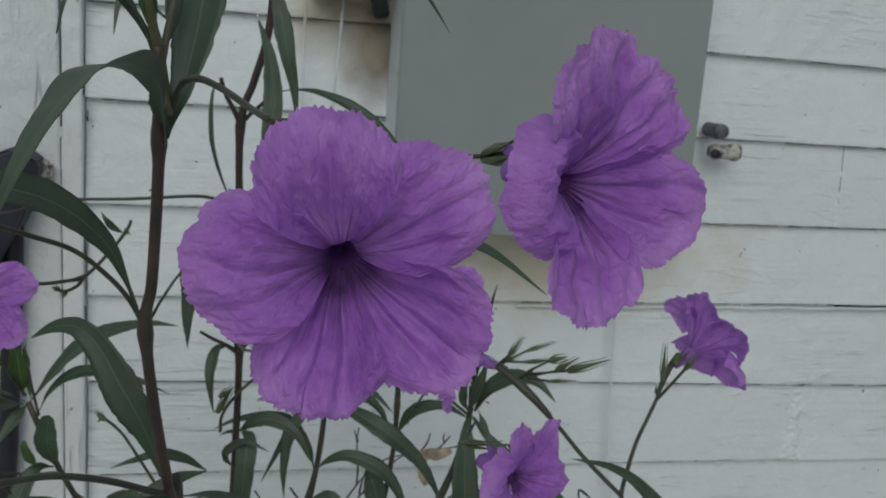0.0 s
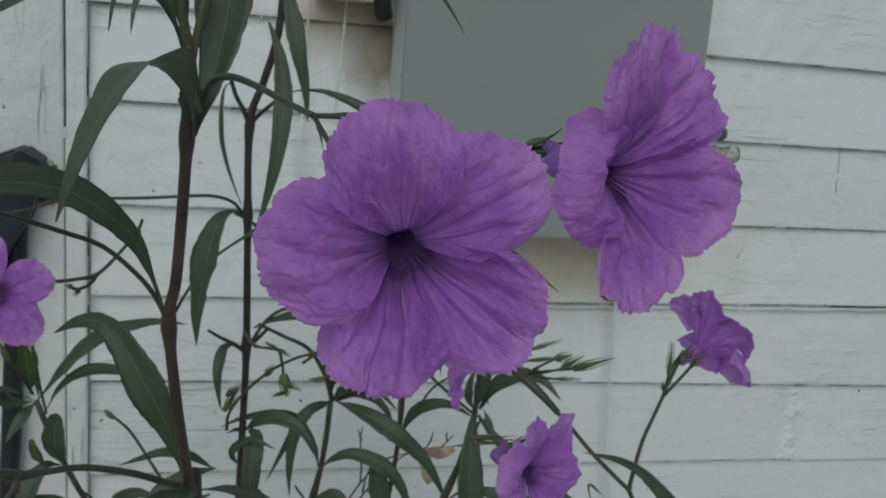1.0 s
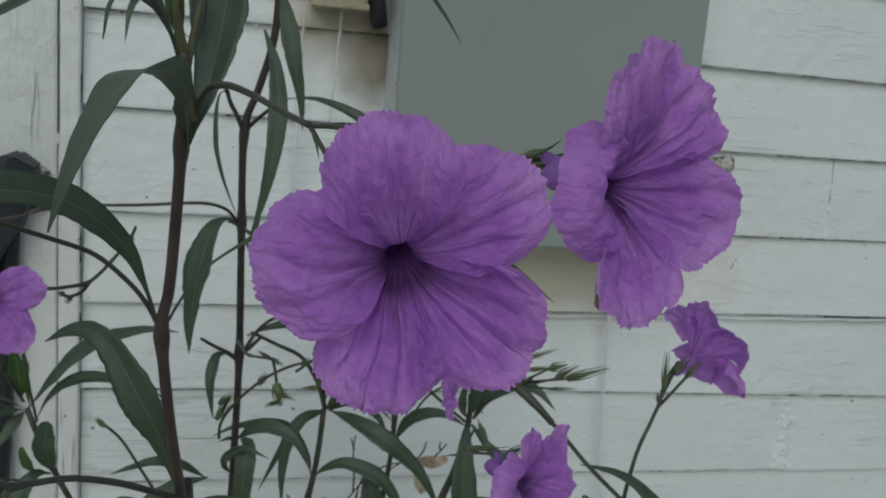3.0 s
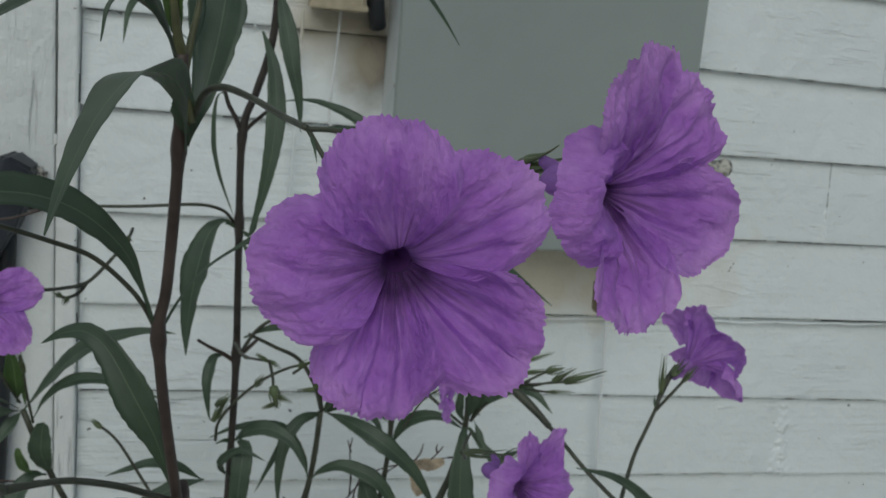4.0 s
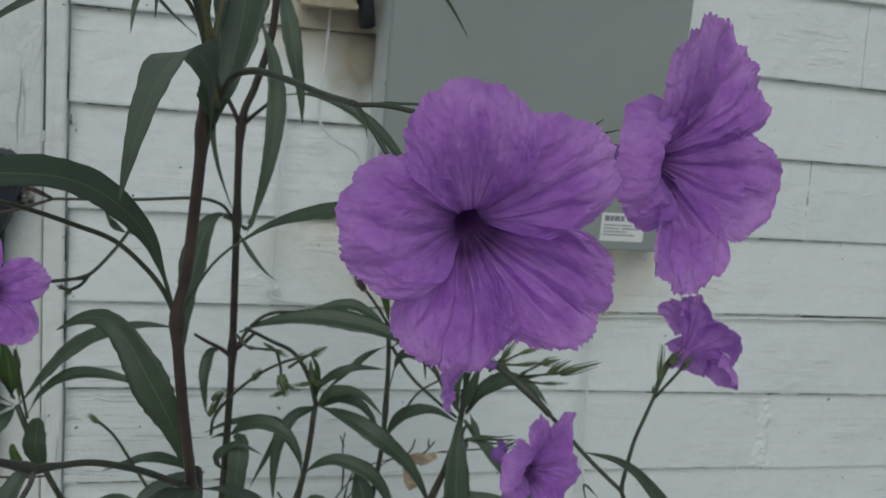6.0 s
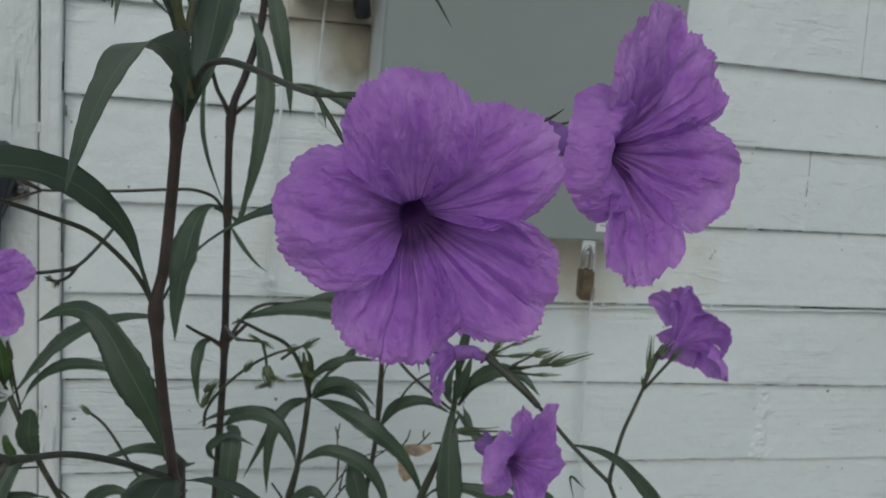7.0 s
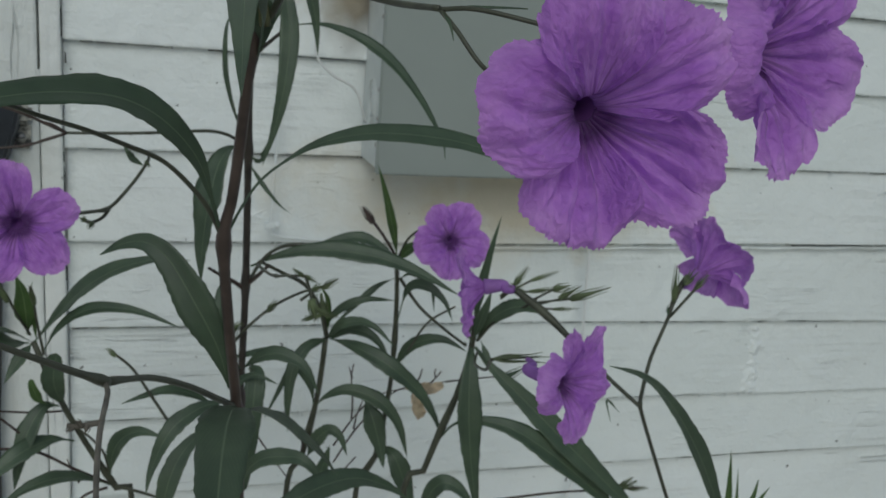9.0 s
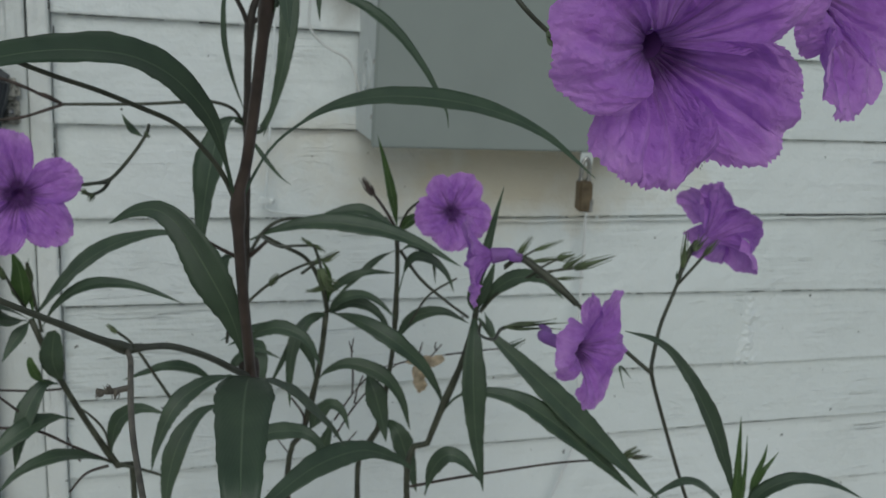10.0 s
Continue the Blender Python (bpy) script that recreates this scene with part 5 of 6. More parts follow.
leaf(third, [(-0.2342, 1.1000, 0.8722), (-0.2343, 1.0900, 0.9026), (-0.2305, 1.0850, 0.9233), (-0.2287, 1.0800, 0.9377)], 0.0148, peak=.45)
stem(third, [(-0.2487, 1.1150, 0.9095), (-0.2520, 1.1100, 0.9308), (-0.2639, 1.1100, 0.9498)], 0.0013, 0.0010, STEM)
# bare twigs with tiny tips in front of the boards
twigs = [
    [(-0.2099, 1.1600, 0.8972), (-0.1871, 1.1600, 0.9319), (-0.1636, 1.1600, 0.9535), (-0.1265, 1.1600, 0.9615)],
    [(-0.2090, 1.1600, 0.8772), (-0.1862, 1.1600, 0.9154), (-0.1570, 1.1600, 0.9466), (-0.1391, 1.1600, 0.9601), (-0.0885, 1.1600, 0.9664)],
    [(-0.1917, 1.1600, 0.9256), (-0.1917, 1.1600, 0.9484), (-0.1943, 1.1600, 0.9743), (-0.1927, 1.1600, 0.9901)],
    [(-0.1931, 1.1600, 0.9742), (-0.1959, 1.1600, 0.9820), (-0.1974, 1.1600, 0.9871)],
    [(-0.1887, 1.1600, 0.9156), (-0.1859, 1.1600, 0.9319), (-0.1806, 1.1600, 0.9479)],
    [(-0.1265, 1.1600, 0.9615), (-0.1196, 1.1600, 0.9710), (-0.1166, 1.1600, 0.9826)],
    [(-0.1076, 1.1600, 0.9639), (-0.1005, 1.1600, 0.9715), (-0.0947, 1.1600, 0.9791)],
    [(-0.1005, 1.1600, 0.9715), (-0.1022, 1.1600, 0.9768), (-0.1013, 1.1600, 0.9820)],
    [(-0.2086, 1.1600, 0.8434), (-0.1973, 1.1600, 0.8662), (-0.1845, 1.1600, 0.8821)],
    [(-0.2969, 1.1600, 0.9224), (-0.2769, 1.1500, 0.8939), (-0.2600, 1.1400, 0.8719)],
    [(-0.0885, 1.1600, 0.9664), (-0.0650, 1.1200, 0.9862), (-0.0480, 1.1000, 0.9954)],
]
for tw in twigs:
    stem(third, tw, .0011, .0006, STEM, "twig", count=16, wob=.3)
bud(third, (-0.0477, 1.1000, 0.9923), (-0.0282, 1.0900, 1.0080), .0026, LEAF)

# plant behind the large flower, with a small open flower
fourth = plant_at("thin-stemmed flowering plant with a small open violet flower", (-0.13, 1.15, 0.0))
stem(fourth, [(-0.13, 1.15, 0.0), (-.132, 1.14, .4), (-0.1911, 1.1150, 0.8304), (-0.1749, 1.1100, 0.9066), (-0.1653, 1.1050, 0.9893), (-0.1653, 1.1000, 1.0510), (-0.1667, 1.1000, 1.0972), (-0.1688, 1.1000, 1.1199)], 0.0047, 0.0023, GREENSTEM, count=70, bulges=((.8, .3, .012), (.93, .4, .012)), wob=.08)
leaf(fourth, [(-0.1676, 1.1000, 1.1199), (-0.1733, 1.0950, 1.1435), (-0.1813, 1.0900, 1.1718), (-0.1895, 1.0850, 1.1966), (-0.1973, 1.0800, 1.2176)], 0.0092, YOUNG, peak=.4, face=(-.1, -.95, .2))
leaf(fourth, [(-0.1665, 1.1000, 1.1199), (-0.1606, 1.0900, 1.1337), (-0.1512, 1.0850, 1.1394), (-0.1412, 1.0800, 1.1363)], 0.0112, YOUNG, peak=.5)
stem(fourth, [(-0.1702, 1.1000, 1.1255), (-0.1834, 1.0900, 1.1446), (-0.1964, 1.0850, 1.1609), (-0.2043, 1.0800, 1.1672)], 0.0015, 0.0013, STEM)
bud(fourth, (-0.1981, 1.0850, 1.1619), (-0.2097, 1.0800, 1.1777), .0026, STEM)
stem(fourth, [(-0.1668, 1.1000, 1.1244), (-0.1613, 1.0900, 1.1448), (-0.1511, 1.0800, 1.1571), (-0.1364, 1.0750, 1.1622)], 0.0013, 0.0013, GREENSTEM)
leaf(fourth, [(-0.1688, 1.1000, 1.1030), (-0.1887, 1.0900, 1.0976), (-0.2107, 1.0850, 1.0798), (-0.2323, 1.0800, 1.0607)], 0.0071, peak=.4)
leaf(fourth, [(-0.1663, 1.1000, 1.1001), (-0.1561, 1.0900, 1.1102), (-0.1386, 1.0800, 1.1017), (-0.1325, 1.0800, 1.0743)], 0.0061, peak=.4)
leaf(fourth, [(-0.1653, 1.1000, 1.0510), (-0.1593, 1.0850, 1.0959), (-0.1444, 1.0700, 1.1031), (-0.1298, 1.0600, 1.0920), (-0.1215, 1.0550, 1.0739)], 0.0111, petiole=.3, peak=.4)
stem(fourth, [(-0.1642, 1.1000, 1.1029), (-0.1483, 1.0800, 1.0803), (-0.1275, 1.0600, 1.0638), (-0.1106, 1.0400, 1.0535)], 0.0018, 0.0014, GREENSTEM)
stem(fourth, [(-0.1563, 1.0800, 1.0345), (-0.1416, 1.0700, 1.0664), (-0.1181, 1.0600, 1.0862)], 0.0012, 0.0010, GREENSTEM)
leaf(fourth, [(-0.1643, 1.1050, 1.0014), (-0.1562, 1.0900, 1.0308), (-0.1428, 1.0800, 1.0446), (-0.1232, 1.0700, 1.0487), (-0.1027, 1.0600, 1.0402)], 0.0126, petiole=.08, peak=.5)
leaf(fourth, [(-0.1905, 1.1000, 0.9744), (-0.1850, 1.0900, 0.9604), (-0.1770, 1.0850, 0.9317), (-0.1727, 1.0800, 0.9092)], 0.0224, petiole=.0, peak=.35, face=(-.1, -.95, .2))
leaf(fourth, [(-0.1700, 1.1000, 0.9239), (-0.1604, 1.0850, 0.9181), (-0.1491, 1.0800, 0.8885), (-0.1389, 1.0750, 0.8521)], 0.0213, petiole=.0, peak=.4, face=(-.1, -.95, .2))
leaf(fourth, [(-0.3093, 1.0800, 1.1204), (-0.2883, 1.0700, 1.1324), (-0.2499, 1.0600, 1.1412), (-0.2005, 1.0500, 1.1376), (-0.1601, 1.0400, 1.1244), (-0.1252, 1.0300, 1.1067)], 0.0192, petiole=.04, peak=.5, face=(-.05, -.75, .65))
leaf(fourth, [(-0.2549, 1.0900, 1.1336), (-0.2353, 1.0850, 1.1429), (-0.2101, 1.0800, 1.1480), (-0.1866, 1.0750, 1.1375), (-0.1731, 1.0700, 1.1198)], 0.0121, petiole=.02, peak=.5, face=(-.05, -.75, .65))
stem(fourth, [(-0.3158, 1.0600, 1.1053), (-0.3006, 1.0700, 1.1283), (-0.2836, 1.0700, 1.1412), (-0.2568, 1.0800, 1.1403)], 0.0017, 0.0015, GREENSTEM)
flower(fourth, "small violet flower with a dark throat and pleated petals", (-0.1283, 1.0500, 1.1547), (.02, -.95, .3), [(-0.1231, 1.0850, 1.1395), (-0.1275, 1.0950, 1.1268)], seed=11, throat=0.0024, depth=0.011,
       lobes=[(62, 40, 0.0370, 0.30, 0.24, 0.0010, dict(pale=0.02, roll=0.15, flare=0.12, pleats=((.0, 1.0), (.45, .7), (-.4, .7)), edges=(-.5, -.6), shape=2.6)),
              (124, 34, 0.0360, 0.30, 0.27, 0.0000, dict(pale=0.02, roll=0.15, flare=0.12, pleats=((.0, 1.0), (.4, .6), (-.4, .6)), edges=(-.6, .3), shape=2.4)),
              (192, 40, 0.0385, 0.28, 0.22, 0.0012, dict(pale=-0.04, roll=0.20, flare=0.12, droop=0.03, pleats=((.0, 1.0), (.4, .8), (-.4, .8)), edges=(-.5, -.6), shape=2.5)),
              (262, 40, 0.0380, 0.30, 0.26, 0.0000, dict(pale=-0.12, roll=0.20, flare=0.12, droop=0.04, pleats=((.0, 1.0), (.3, 1.0), (-.3, 1.0)), edges=(-.6, .4), shape=2.4)),
              (338, 42, 0.0375, 0.28, 0.27, 0.0010, dict(pale=-0.04, roll=0.20, flare=0.12, droop=0.03, pleats=((.0, 1.0), (.4, .6), (-.4, .6)), edges=(-.5, -.6), shape=2.5))])

# plant with long hanging leaves and the flower cluster to its right
fifth = plant_at("flowering plant with long hanging leaves and bud clusters", (-0.10, 1.06, 0.0))
stem(fifth, [(-0.10, 1.06, 0.0), (-.10, 1.05, .4), (-0.1656, 1.0200, 0.8808), (-0.1507, 1.0150, 0.9383), (-0.1400, 1.0100, 0.9784), (-0.1263, 1.0050, 1.0234), (-0.1190, 1.0000, 1.0674), (-0.1202, 0.9950, 1.0966)], 0.0044, 0.0027, GREENSTEM, count=70, bulges=((.72, .3, .015), (.9, .35, .015)), wob=.08)
leaf(fifth, [(-0.1192, 1.0000, 1.0695), (-0.1244, 0.9850, 1.0584), (-0.1254, 0.9750, 1.0200), (-0.1183, 0.9750, 0.9650), (-0.1065, 0.9750, 0.9074)], 0.0230, petiole=.0, peak=.4, face=(-.1, -.95, .25))
leaf(fifth, [(-0.1158, 1.0000, 1.0673), (-0.1026, 0.9850, 1.0522), (-0.0733, 0.9700, 1.0248), (-0.0251, 0.9550, 0.9794), (0.0147, 0.9450, 0.9420), (0.0593, 0.9400, 0.8999)], 0.0240, petiole=.0, peak=.5, face=(-.3, -.75, .6))
leaf(fifth, [(-0.1376, 1.0100, 0.9760), (-0.1324, 0.9950, 0.9939), (-0.1214, 0.9800, 1.0057), (-0.0893, 0.9650, 1.0036), (-0.0472, 0.9550, 0.9782), (-0.0059, 0.9500, 0.9439), (0.0375, 0.9450, 0.9051)], 0.0216, petiole=.12, peak=.5, face=(-.2, -.7, .7))
leaf(fifth, [(-0.1197, 0.9980, 1.0851), (-0.1198, 0.9900, 1.1189), (-0.1158, 0.9850, 1.1557), (-0.1101, 0.9800, 1.1923)], 0.0090, peak=.35, face=(-.3, -.9, .2))
leaf(fifth, [(-0.1182, 0.9980, 1.0745), (-0.1186, 0.9850, 1.0974), (-0.1157, 0.9800, 1.1143), (-0.1127, 0.9800, 1.1259)], 0.0116, LEAF, peak=.5, face=(-.1, -.95, .2))
leaf(fifth, [(-0.1201, 0.9980, 1.0719), (-0.1299, 0.9850, 1.0899), (-0.1305, 0.9800, 1.1070), (-0.1255, 0.9800, 1.1195)], 0.0080, LEAF, peak=.5)
leaf(fifth, [(-0.1152, 0.9980, 1.0771), (-0.1093, 0.9800, 1.1014), (-0.0958, 0.9650, 1.1162), (-0.0790, 0.9500, 1.1182), (-0.0636, 0.9400, 1.1038)], 0.0147, petiole=.06, peak=.5)
leaf(fifth, [(-0.1118, 0.9980, 1.0743), (-0.1083, 0.9900, 1.0638), (-0.1010, 0.9850, 1.0468)], 0.0063, peak=.4)
stem(fifth, [(-0.1150, 0.9980, 1.0744), (-0.1088, 0.9800, 1.0962), (-0.0952, 0.9650, 1.1112), (-0.0827, 0.9500, 1.1282)], 0.0015, 0.0011, GREENSTEM)
for a, b, c, r in [((-0.1097, 0.9650, 1.1265), (-0.1022, 0.9550, 1.1393), (-0.0934, 0.9500, 1.1562), 0.0016), ((-0.1097, 0.9650, 1.1265), (-0.0873, 0.9550, 1.1430), (-0.0649, 0.9500, 1.1526), 0.0012), ((-0.1050, 0.9650, 1.1304), (-0.0888, 0.9550, 1.1332), (-0.0578, 0.9450, 1.1393), 0.0012), ((-0.0854, 0.9550, 1.1252), (-0.0706, 0.9450, 1.1380), (-0.0581, 0.9400, 1.1432), 0.0022), ((-0.0851, 0.9550, 1.1232), (-0.0566, 0.9400, 1.1309), (-0.0268, 0.9300, 1.1439), 0.0022), ((-0.0798, 0.9550, 1.1216), (-0.0644, 0.9450, 1.1295), (-0.0486, 0.9400, 1.1422), 0.0020), ((-0.0847, 0.9550, 1.1192), (-0.0685, 0.9450, 1.1207), (-0.0477, 0.9400, 1.1224), 0.0010), ((-0.1094, 0.9650, 1.1240), (-0.1021, 0.9600, 1.1328), (-0.0931, 0.9550, 1.1401), 0.0017)]:
    stem(fifth, [a, Vector(a).lerp(Vector(b), .6), b], .0011, .0009, GREENSTEM, "bud_stalk")
    bud(fifth, b, c, r)
leaf(fifth, [(-0.1544, 1.0000, 0.8945), (-0.1516, 0.9900, 0.9260), (-0.1427, 0.9800, 0.9448), (-0.1280, 0.9750, 0.9407), (-0.1105, 0.9700, 0.9193)], 0.0159, peak=.5)
stem(fifth, [(-0.1625, 1.0200, 0.8925), (-0.1335, 1.0000, 0.9083), (-0.0974, 0.9800, 0.9233), (-0.0350, 0.9700, 0.9326), (0.0086, 0.9650, 0.9345), (0.0471, 0.9600, 0.9369)], 0.0014, 0.0009, STEM)
for a, b in [((0.0305, 0.9620, 0.9360), (0.0430, 0.9600, 0.9443)), ((0.0365, 0.9620, 0.9355), (0.0563, 0.9600, 0.9361)), ((0.0271, 0.9620, 0.9387), (0.0383, 0.9600, 0.9481))]:
    bud(fifth, a, b, .0014)
# stalk and the flower that leans out to the right
stem(fifth, [(-0.1131, 1.0000, 1.0633), (-0.1325, 0.9500, 1.0717), (-0.1603, 0.8500, 1.1072), (-0.1765, 0.8000, 1.1335), (-0.1862, 0.7685, 1.1476)], 0.0012, 0.0012, GREENSTEM, count=24)
flower(fifth, "violet flower on a long tube, turned sideways", (-0.1750, 0.6720, 1.1685), (.46, -.88, .04), [(-0.1780, 0.7350, 1.1610), (-0.1860, 0.7680, 1.1480)], seed=17, depth=.012, throat=.0028, tube=(1.5, .0015),
       lobes=[(103, 21, .0350, .50, .50, .0004, dict(pale=.12, roll=.1, flare=.08, pleats=((.0, .9),), edges=(-.5, -.6), shape=1.3)),
              (65, 29, .0355, .40, .22, .0010, dict(pale=.12, roll=.1, flare=.08, pleats=((.1, .9), (-.4, .7)), edges=(.3, .4), shape=1.7)),
              (-8, 40, .0300, .36, .36, .0002, dict(pale=.06, roll=.2, flare=.06, pleats=((.2, 1.1), (-.3, .8)), edges=(-.6, -.8))),
              (-84, 40, .0310, .34, .34, .0008, dict(pale=-.06, roll=.15, flare=.06, pleats=((.1, 1.1), (.5, .8), (-.3, .8)), edges=(.4, .4))),
              (168, 46, .0280, .22, .30, .0010, dict(pale=.06, roll=.4, flare=.10, pleats=((.0, .8), (.5, .8)), edges=(-.3, -.3)))])
# a withered leaf caught in the twigs
dry = thing("withered_leaf", "withered tan leaf caught among the twigs", "dead leaf", (-0.1194, 1.1400, 0.9598))
leaf(dry, [(-0.1399, 1.1400, 0.9686), (-0.1278, 1.1350, 0.9701), (-0.1105, 1.1400, 0.9672), (-0.0959, 1.1450, 0.9696)], 0.0130, DRY, "blade", petiole=.0, peak=.5, wave=.3, fold=.5, blunt=.7)
leaf(dry, [(-0.1253, 1.1400, 0.9730), (-0.1298, 1.1300, 0.9614), (-0.1248, 1.1350, 0.9461), (-0.1200, 1.1400, 0.9338)], 0.0152, DRY, "blade", petiole=.0, peak=.6, wave=.3, fold=.4, blunt=.7)

# right plant: forked stalk with the flower seen from behind
right_plant = plant_at("flowering plant with a forked stalk and violet flowers", (0.20, 0.90, 0.0))
stem(right_plant, [(0.20, .90, 0.0), (.158, .88, .45), (.098, .858, .80), (.0460, .8380, .9010), (0.0030, 0.8200, 0.9731), (-0.0268, 0.8050, 1.0242), (-0.0518, 0.7900, 1.0670), (-0.0707, 0.7750, 1.0963), (-0.0815, 0.7650, 1.1127)], 0.0016, 0.0014, GREENSTEM, count=60)
stem(right_plant, [(-0.0815, 0.7650, 1.1127), (-0.0756, 0.7750, 1.1169), (-0.0637, 0.7900, 1.1348), (-0.0522, 0.8000, 1.1493), (-0.0448, 0.8050, 1.1611)], 0.0014, 0.0012, GREENSTEM, count=30, bulges=((.02, .25, .04),))
stem(right_plant, [(-0.0448, 0.8050, 1.1611), (-0.0414, 0.8080, 1.1692), (-0.0363, 0.8100, 1.1802), (-0.0299, 0.8120, 1.1887)], 0.0013, 0.0021, GREENSTEM, bulges=((.5, .25, .3),))
stem(right_plant, [(-0.0447, 0.8050, 1.1599), (-0.0391, 0.8000, 1.1719), (-0.0330, 0.7980, 1.1815), (-0.0292, 0.7960, 1.1887)], 0.0010, 0.0010, GREENSTEM)
bud(right_plant, (-0.0315, 0.7980, 1.1832), (-0.0247, 0.7950, 1.1947), .0013)
bud(right_plant, (-0.0420, 0.8060, 1.1720), (-0.0439, 0.8050, 1.1980), .0014)
leaf(right_plant, [(-0.0448, 0.8050, 1.1611), (-0.0465, 0.8050, 1.1661), (-0.0466, 0.8050, 1.1702)], 0.0023)
flower(right_plant, "violet flower seen from behind, its petals folded outward", (0.0072, 0.8300, 1.2015), (.78, .26, .50), [(-0.0297, 0.8080, 1.1899), (-0.0369, 0.8030, 1.1848)], seed=23, depth=0.027, throat=0.0036,
       lobes=[(30, 38, 0.0385, 0.34, 0.34, 0.0004, dict(pale=0.30, roll=0.10, flare=0.00, droop=0.18, pleats=((.0, .8), (.4, .6), (-.4, .6)), edges=(-.5, -.6))),
              (95, 38, 0.0365, 0.38, 0.29, 0.0000, dict(pale=0.30, roll=0.10, flare=0.00, droop=0.18, pleats=((.0, .8), (.4, .6), (-.4, .6)), edges=(-.8, .4))),
              (160, 38, 0.0380, 0.34, 0.24, 0.0006, dict(pale=0.30, roll=0.10, flare=0.00, droop=0.25, pleats=((.0, .8), (.4, .6), (-.4, .6)), edges=(-.5, -.6))),
              (230, 38, 0.0410, 0.38, 0.34, 0.0000, dict(pale=0.30, roll=0.10, flare=0.00, droop=0.35, pleats=((.0, .8), (.4, .6), (-.4, .6)), edges=(-.8, .4))),
              (305, 38, 0.0405, 0.34, 0.29, 0.0005, dict(pale=0.30, roll=0.10, flare=0.00, droop=0.33, pleats=((.0, .8), (.4, .6), (-.4, .6)), edges=(-.5, -.6)))])
# branch from the fork towards the cluster, with a drooping side flower
stem(right_plant, [(-0.0815, 0.7650, 1.1127), (-0.0895, 0.7750, 1.1193), (-0.1006, 0.7900, 1.1294), (-0.1101, 0.8100, 1.1400), (-0.1179, 0.8300, 1.1472)], 0.0014, 0.0014, GREENSTEM, count=30)
stem(right_plant, [(-0.1127, 0.8200, 1.1425), (-0.1204, 0.8300, 1.1502), (-0.1304, 0.8400, 1.1585), (-0.1428, 0.8500, 1.1671)], 0.0021, 0.0025, GREENSTEM, bulges=((.5, .4, .3),))
flower(right_plant, "violet flower drooping sideways on its long tube", (-0.1774, 0.8680, 1.1629), (-.93, .25, -.16), [(-0.1426, 0.8530, 1.1665), (-0.1345, 0.8480, 1.1631)], seed=29, depth=.016, throat=.0040, tube=(1.45, .0030),
       lobes=[(270, 34, .0370, .34, .34, .0004, dict(pale=.26, roll=.15, flare=.10, pleats=((.0, .9),))),
              (200, 36, .0320, .34, .34, .0, dict(pale=.26, roll=.2, flare=.10, pleats=((.0, .9),))),
              (340, 36, .0320, .34, .34, .0006, dict(pale=.26, roll=.2, flare=.10, pleats=((.0, .9),))),
              (62, 36, .0330, .34, .34, .0, dict(pale=.26, roll=.2, flare=.10, pleats=((.0, .9),))),
              (128, 36, .0330, .34, .34, .0005, dict(pale=.26, roll=.2, flare=.10, pleats=((.0, .9),)))])
# long leaf curving over to the fork
leaf(right_plant, [(0.0142, 0.7800, 0.9974), (-0.0232, 0.7600, 1.0580), (-0.0553, 0.7450, 1.1022), (-0.0859, 0.7300, 1.1353), (-0.1130, 0.7150, 1.1559), (-0.1427, 0.7000, 1.1690)], 0.0143, LEAF, petiole=.02, peak=.42, face=(-.2, -.75, .6))
leaf(right_plant, [(-0.1046, 0.7500, 1.1165), (-0.1199, 0.7400, 1.1299), (-0.1195, 0.7350, 1.1210), (-0.1179, 0.7350, 1.1172)], 0.0018)
leaf(right_plant, [(0.0155, 0.7800, 0.9685), (0.0084, 0.7750, 1.0097), (0.0013, 0.7700, 1.0446), (-0.0016, 0.7700, 1.0731)], 0.0075, YOUNG, peak=.45, face=(-.1, -.95, .2))
leaf(right_plant, [(0.0171, 0.7800, 0.9731), (0.0182, 0.7800, 1.0011), (0.0169, 0.7800, 1.0288), (0.0143, 0.7800, 1.0525)], 0.0041, YOUNG, peak=.4, face=(-.1, -.95, .2))
leaf(right_plant, [(0.0250, 0.7800, 0.9957), (0.0237, 0.7750, 1.0219), (0.0274, 0.7750, 1.0352), (0.0290, 0.7750, 1.0463)], 0.0070, YOUNG, peak=.4, face=(-.1, -.95, .2))
leaf(right_plant, [(0.0282, 0.7800, 1.0048), (0.0287, 0.7750, 1.0237), (0.0347, 0.7750, 1.0322), (0.0400, 0.7750, 1.0395)], 0.0044, YOUNG, peak=.4)
leaf(right_plant, [(0.0205, 0.7800, 0.9679), (0.0231, 0.7700, 1.0066), (0.0431, 0.7600, 1.0249), (0.0739, 0.7550, 1.0212), (0.1025, 0.7500, 1.0079)], 0.0122, LEAF, face=(-.1, -.4, .9))
leaf(right_plant, [(0.0205, 0.7800, 0.9679), (-0.0101, 0.7700, 1.0078), (-0.0409, 0.7600, 1.0314), (-0.0616, 0.7550, 1.0329), (-0.0806, 0.7500, 1.0273)], 0.0122, LEAF, face=(-.1, -.4, .9))

# low leaf at the front
leaf(front, [(-0.3499, 0.8000, 0.9997), (-0.3185, 0.8300, 1.0066), (-0.2852, 0.8500, 1.0179), (-0.2489, 0.8700, 1.0164), (-0.2187, 0.8850, 0.9996), (-0.1983, 0.8900, 0.9830)], 0.0188, petiole=.1, peak=.5, face=(-.1, -.72, .68))

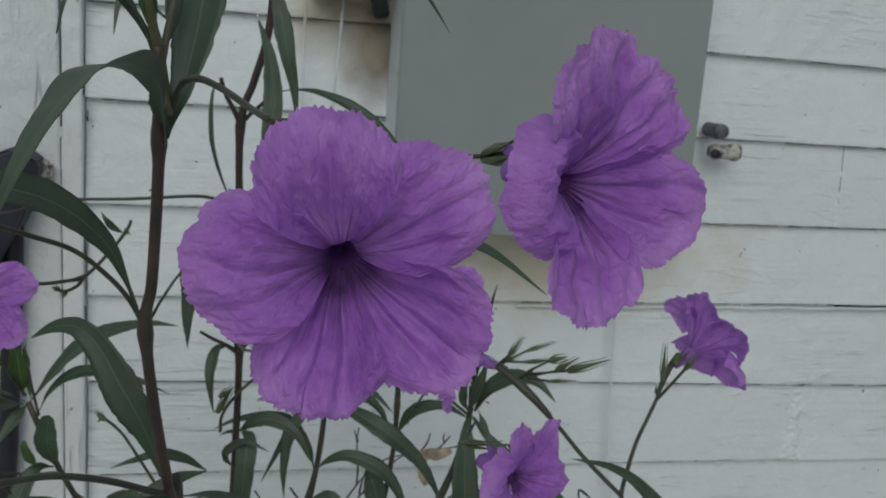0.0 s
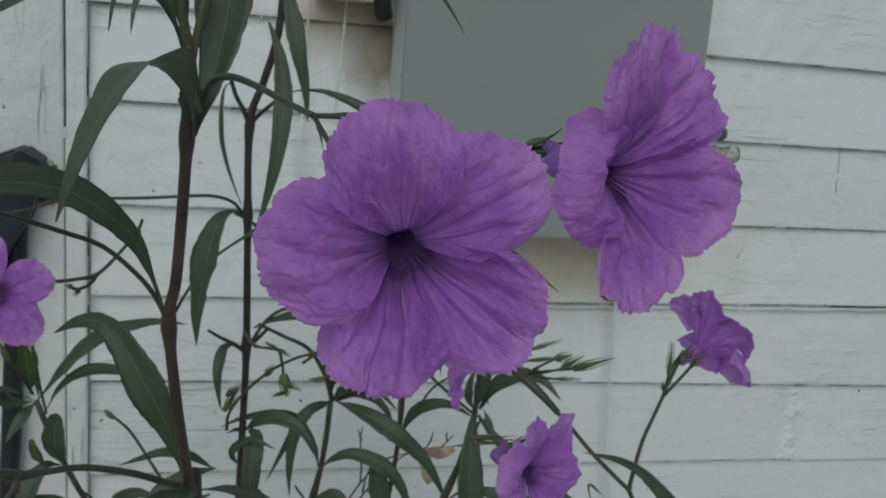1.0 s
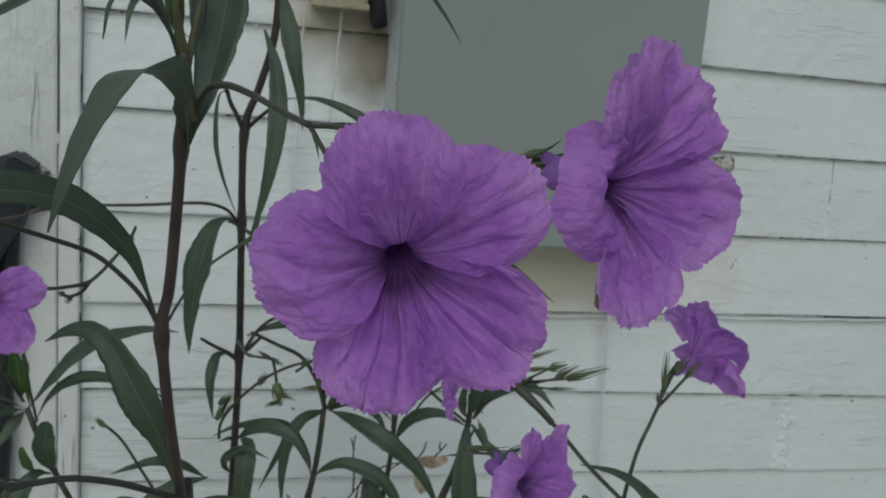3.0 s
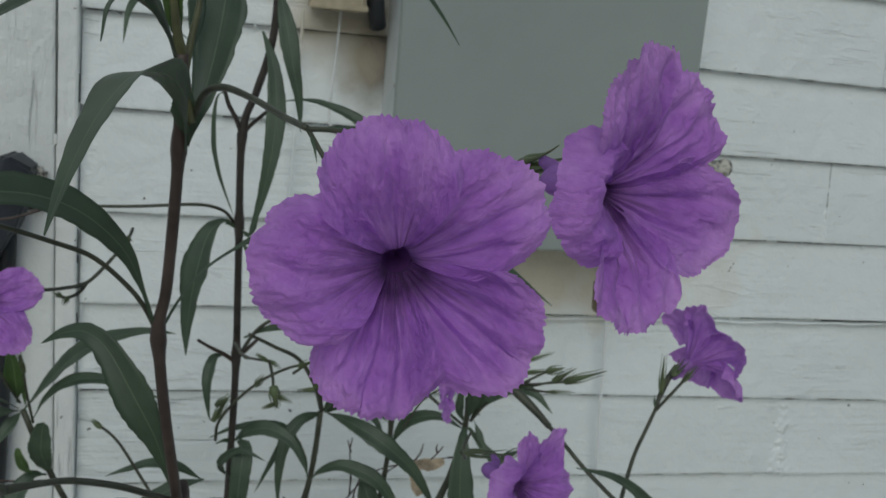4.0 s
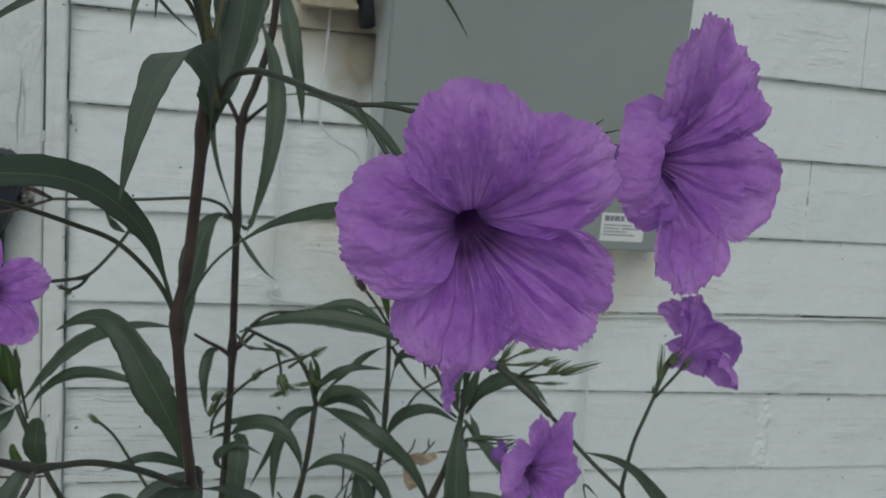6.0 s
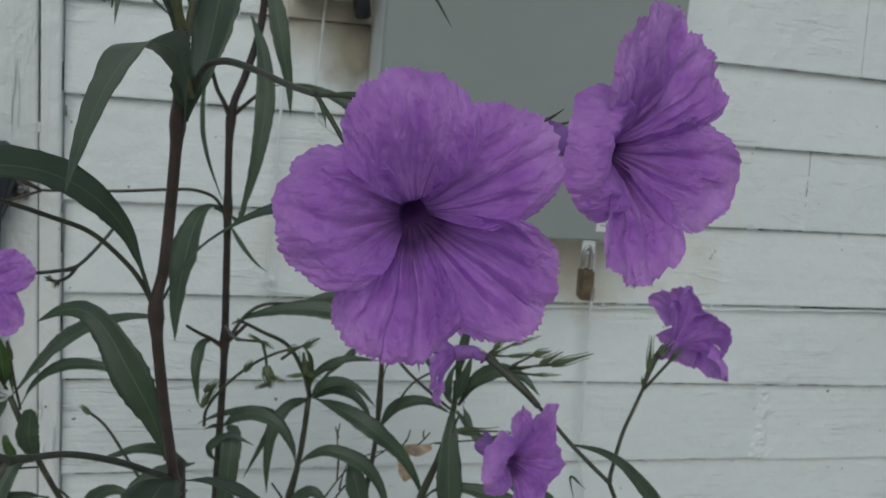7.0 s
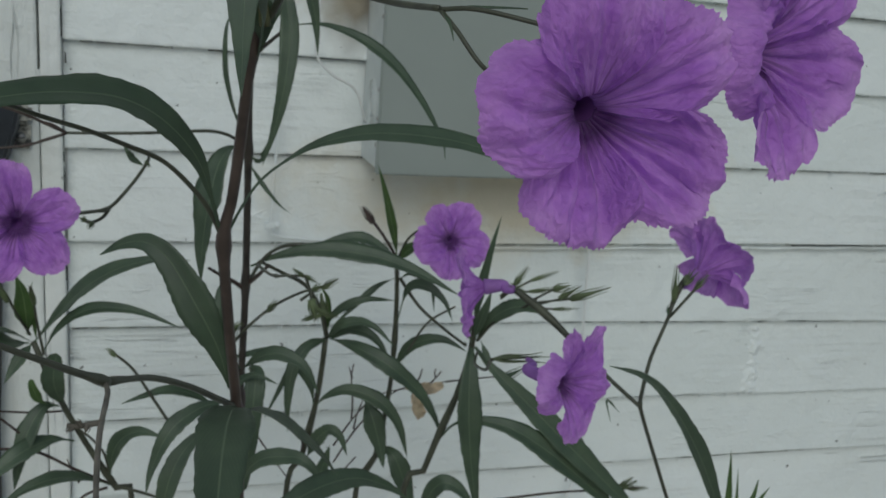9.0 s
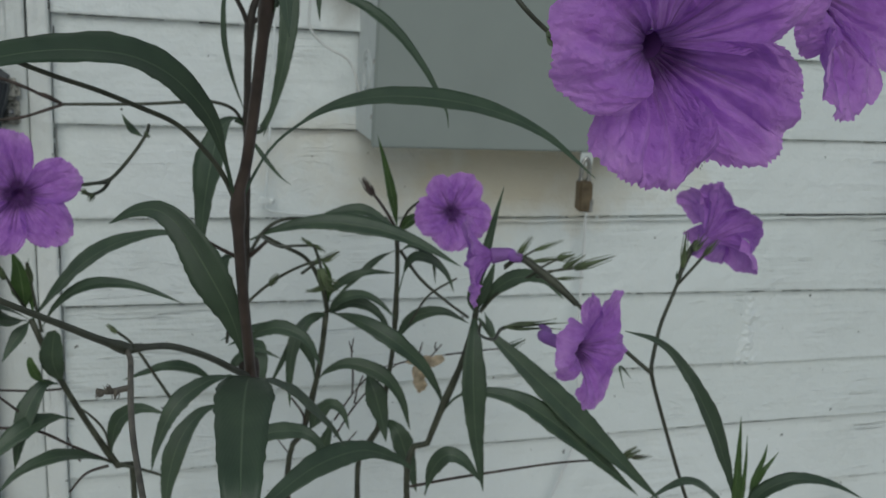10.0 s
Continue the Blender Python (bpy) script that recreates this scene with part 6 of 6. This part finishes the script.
# ---------------------------------------------------------------- the two large flowers
flower(front, "large violet flower with five ruffled crepe-like petals and dark throat", (-0.2966, 0.4310, 1.3325), (-.03, -.99, .03), [(-0.2918, 0.4920, 1.3299), (-0.2926, 0.5030, 1.3313)], seed=41, depth=.0140, throat=.0029,
       lobes=[(37, 37, .0280, .42, .28, .0008, dict(pale=.17, lip=.4, roll=.22, flare=.16, pleats=((-.12, 1.9), (-.5, .9), (.35, .7)), edges=(-.7, -.7))),
              (-36, 39, .0290, .30, .42, .0, dict(pale=-.03, roll=.16, flare=.16, pleats=((-.36, 2.3), (-.06, 2.1), (.30, 1.9), (.65, .9)), edges=(-.9, .5))),
              (-107, 38, .0274, .38, .30, .0008, dict(pale=-.06, roll=.20, flare=.10, pleats=((.02, 2.0), (.38, 1.9), (-.32, 1.8)), edges=(-.9, .5))),
              (180, 44, .0274, .38, .36, .0016, dict(pale=.02, lip=.40, roll=.24, flare=.16, pleats=((.0, 1.0), (.4, .8), (-.45, .8)), edges=(-.7, .5))),
              (107, 39, .0276, .28, .34, .0020, dict(pale=.22, lip=.65, roll=.24, flare=.17, pleats=((-.05, 1.2), (.45, .4)), edges=(.2, .3)))])
flower(front, "large violet flower turned sideways with folded petals", (-0.2457, 0.4480, 1.3461), (.42, -.91, .03), [(-0.2522, 0.4920, 1.3482), (-0.2553, 0.5050, 1.3448)], seed=47, depth=.0110, throat=.0022, tube=(1.5, .0016),
       lobes=[(-14, 48, .0325, .56, .60, .0004, dict(pale=.08, pleats=((.2, 1.4), (-.25, 1.8), (.55, .7)), flare=.03, edges=(-.2, -.6), shape=1.5)),
              (58, 35, .0288, .12, .54, .0006, dict(pale=.14, pleats=((-.4, 1.4), (.0, .9)), flare=.03, roll=.10, edges=(.2, -1.0), shape=2.4)),
              (-94, 43, .0278, .32, .28, .0004, dict(pale=-.10, pleats=((.0, 1.2), (.4, .9), (-.4, .9)), flare=.05, edges=(.15, -.3), shape=2.2)),
              (184, 54, .0210, .16, .20, .0014, dict(pale=.2, lip=.1, roll=.5, flare=.08, pleats=((-.3, .9), (.4, .7)), edges=(-.2, -.35), shape=2.2)),
              (115, 28, .0306, .04, .42, .0022, dict(pale=.2, lip=.12, twist=-.03, flare=.05, pleats=((.2, .8),), edges=(.35, -.4), shape=1.7))])
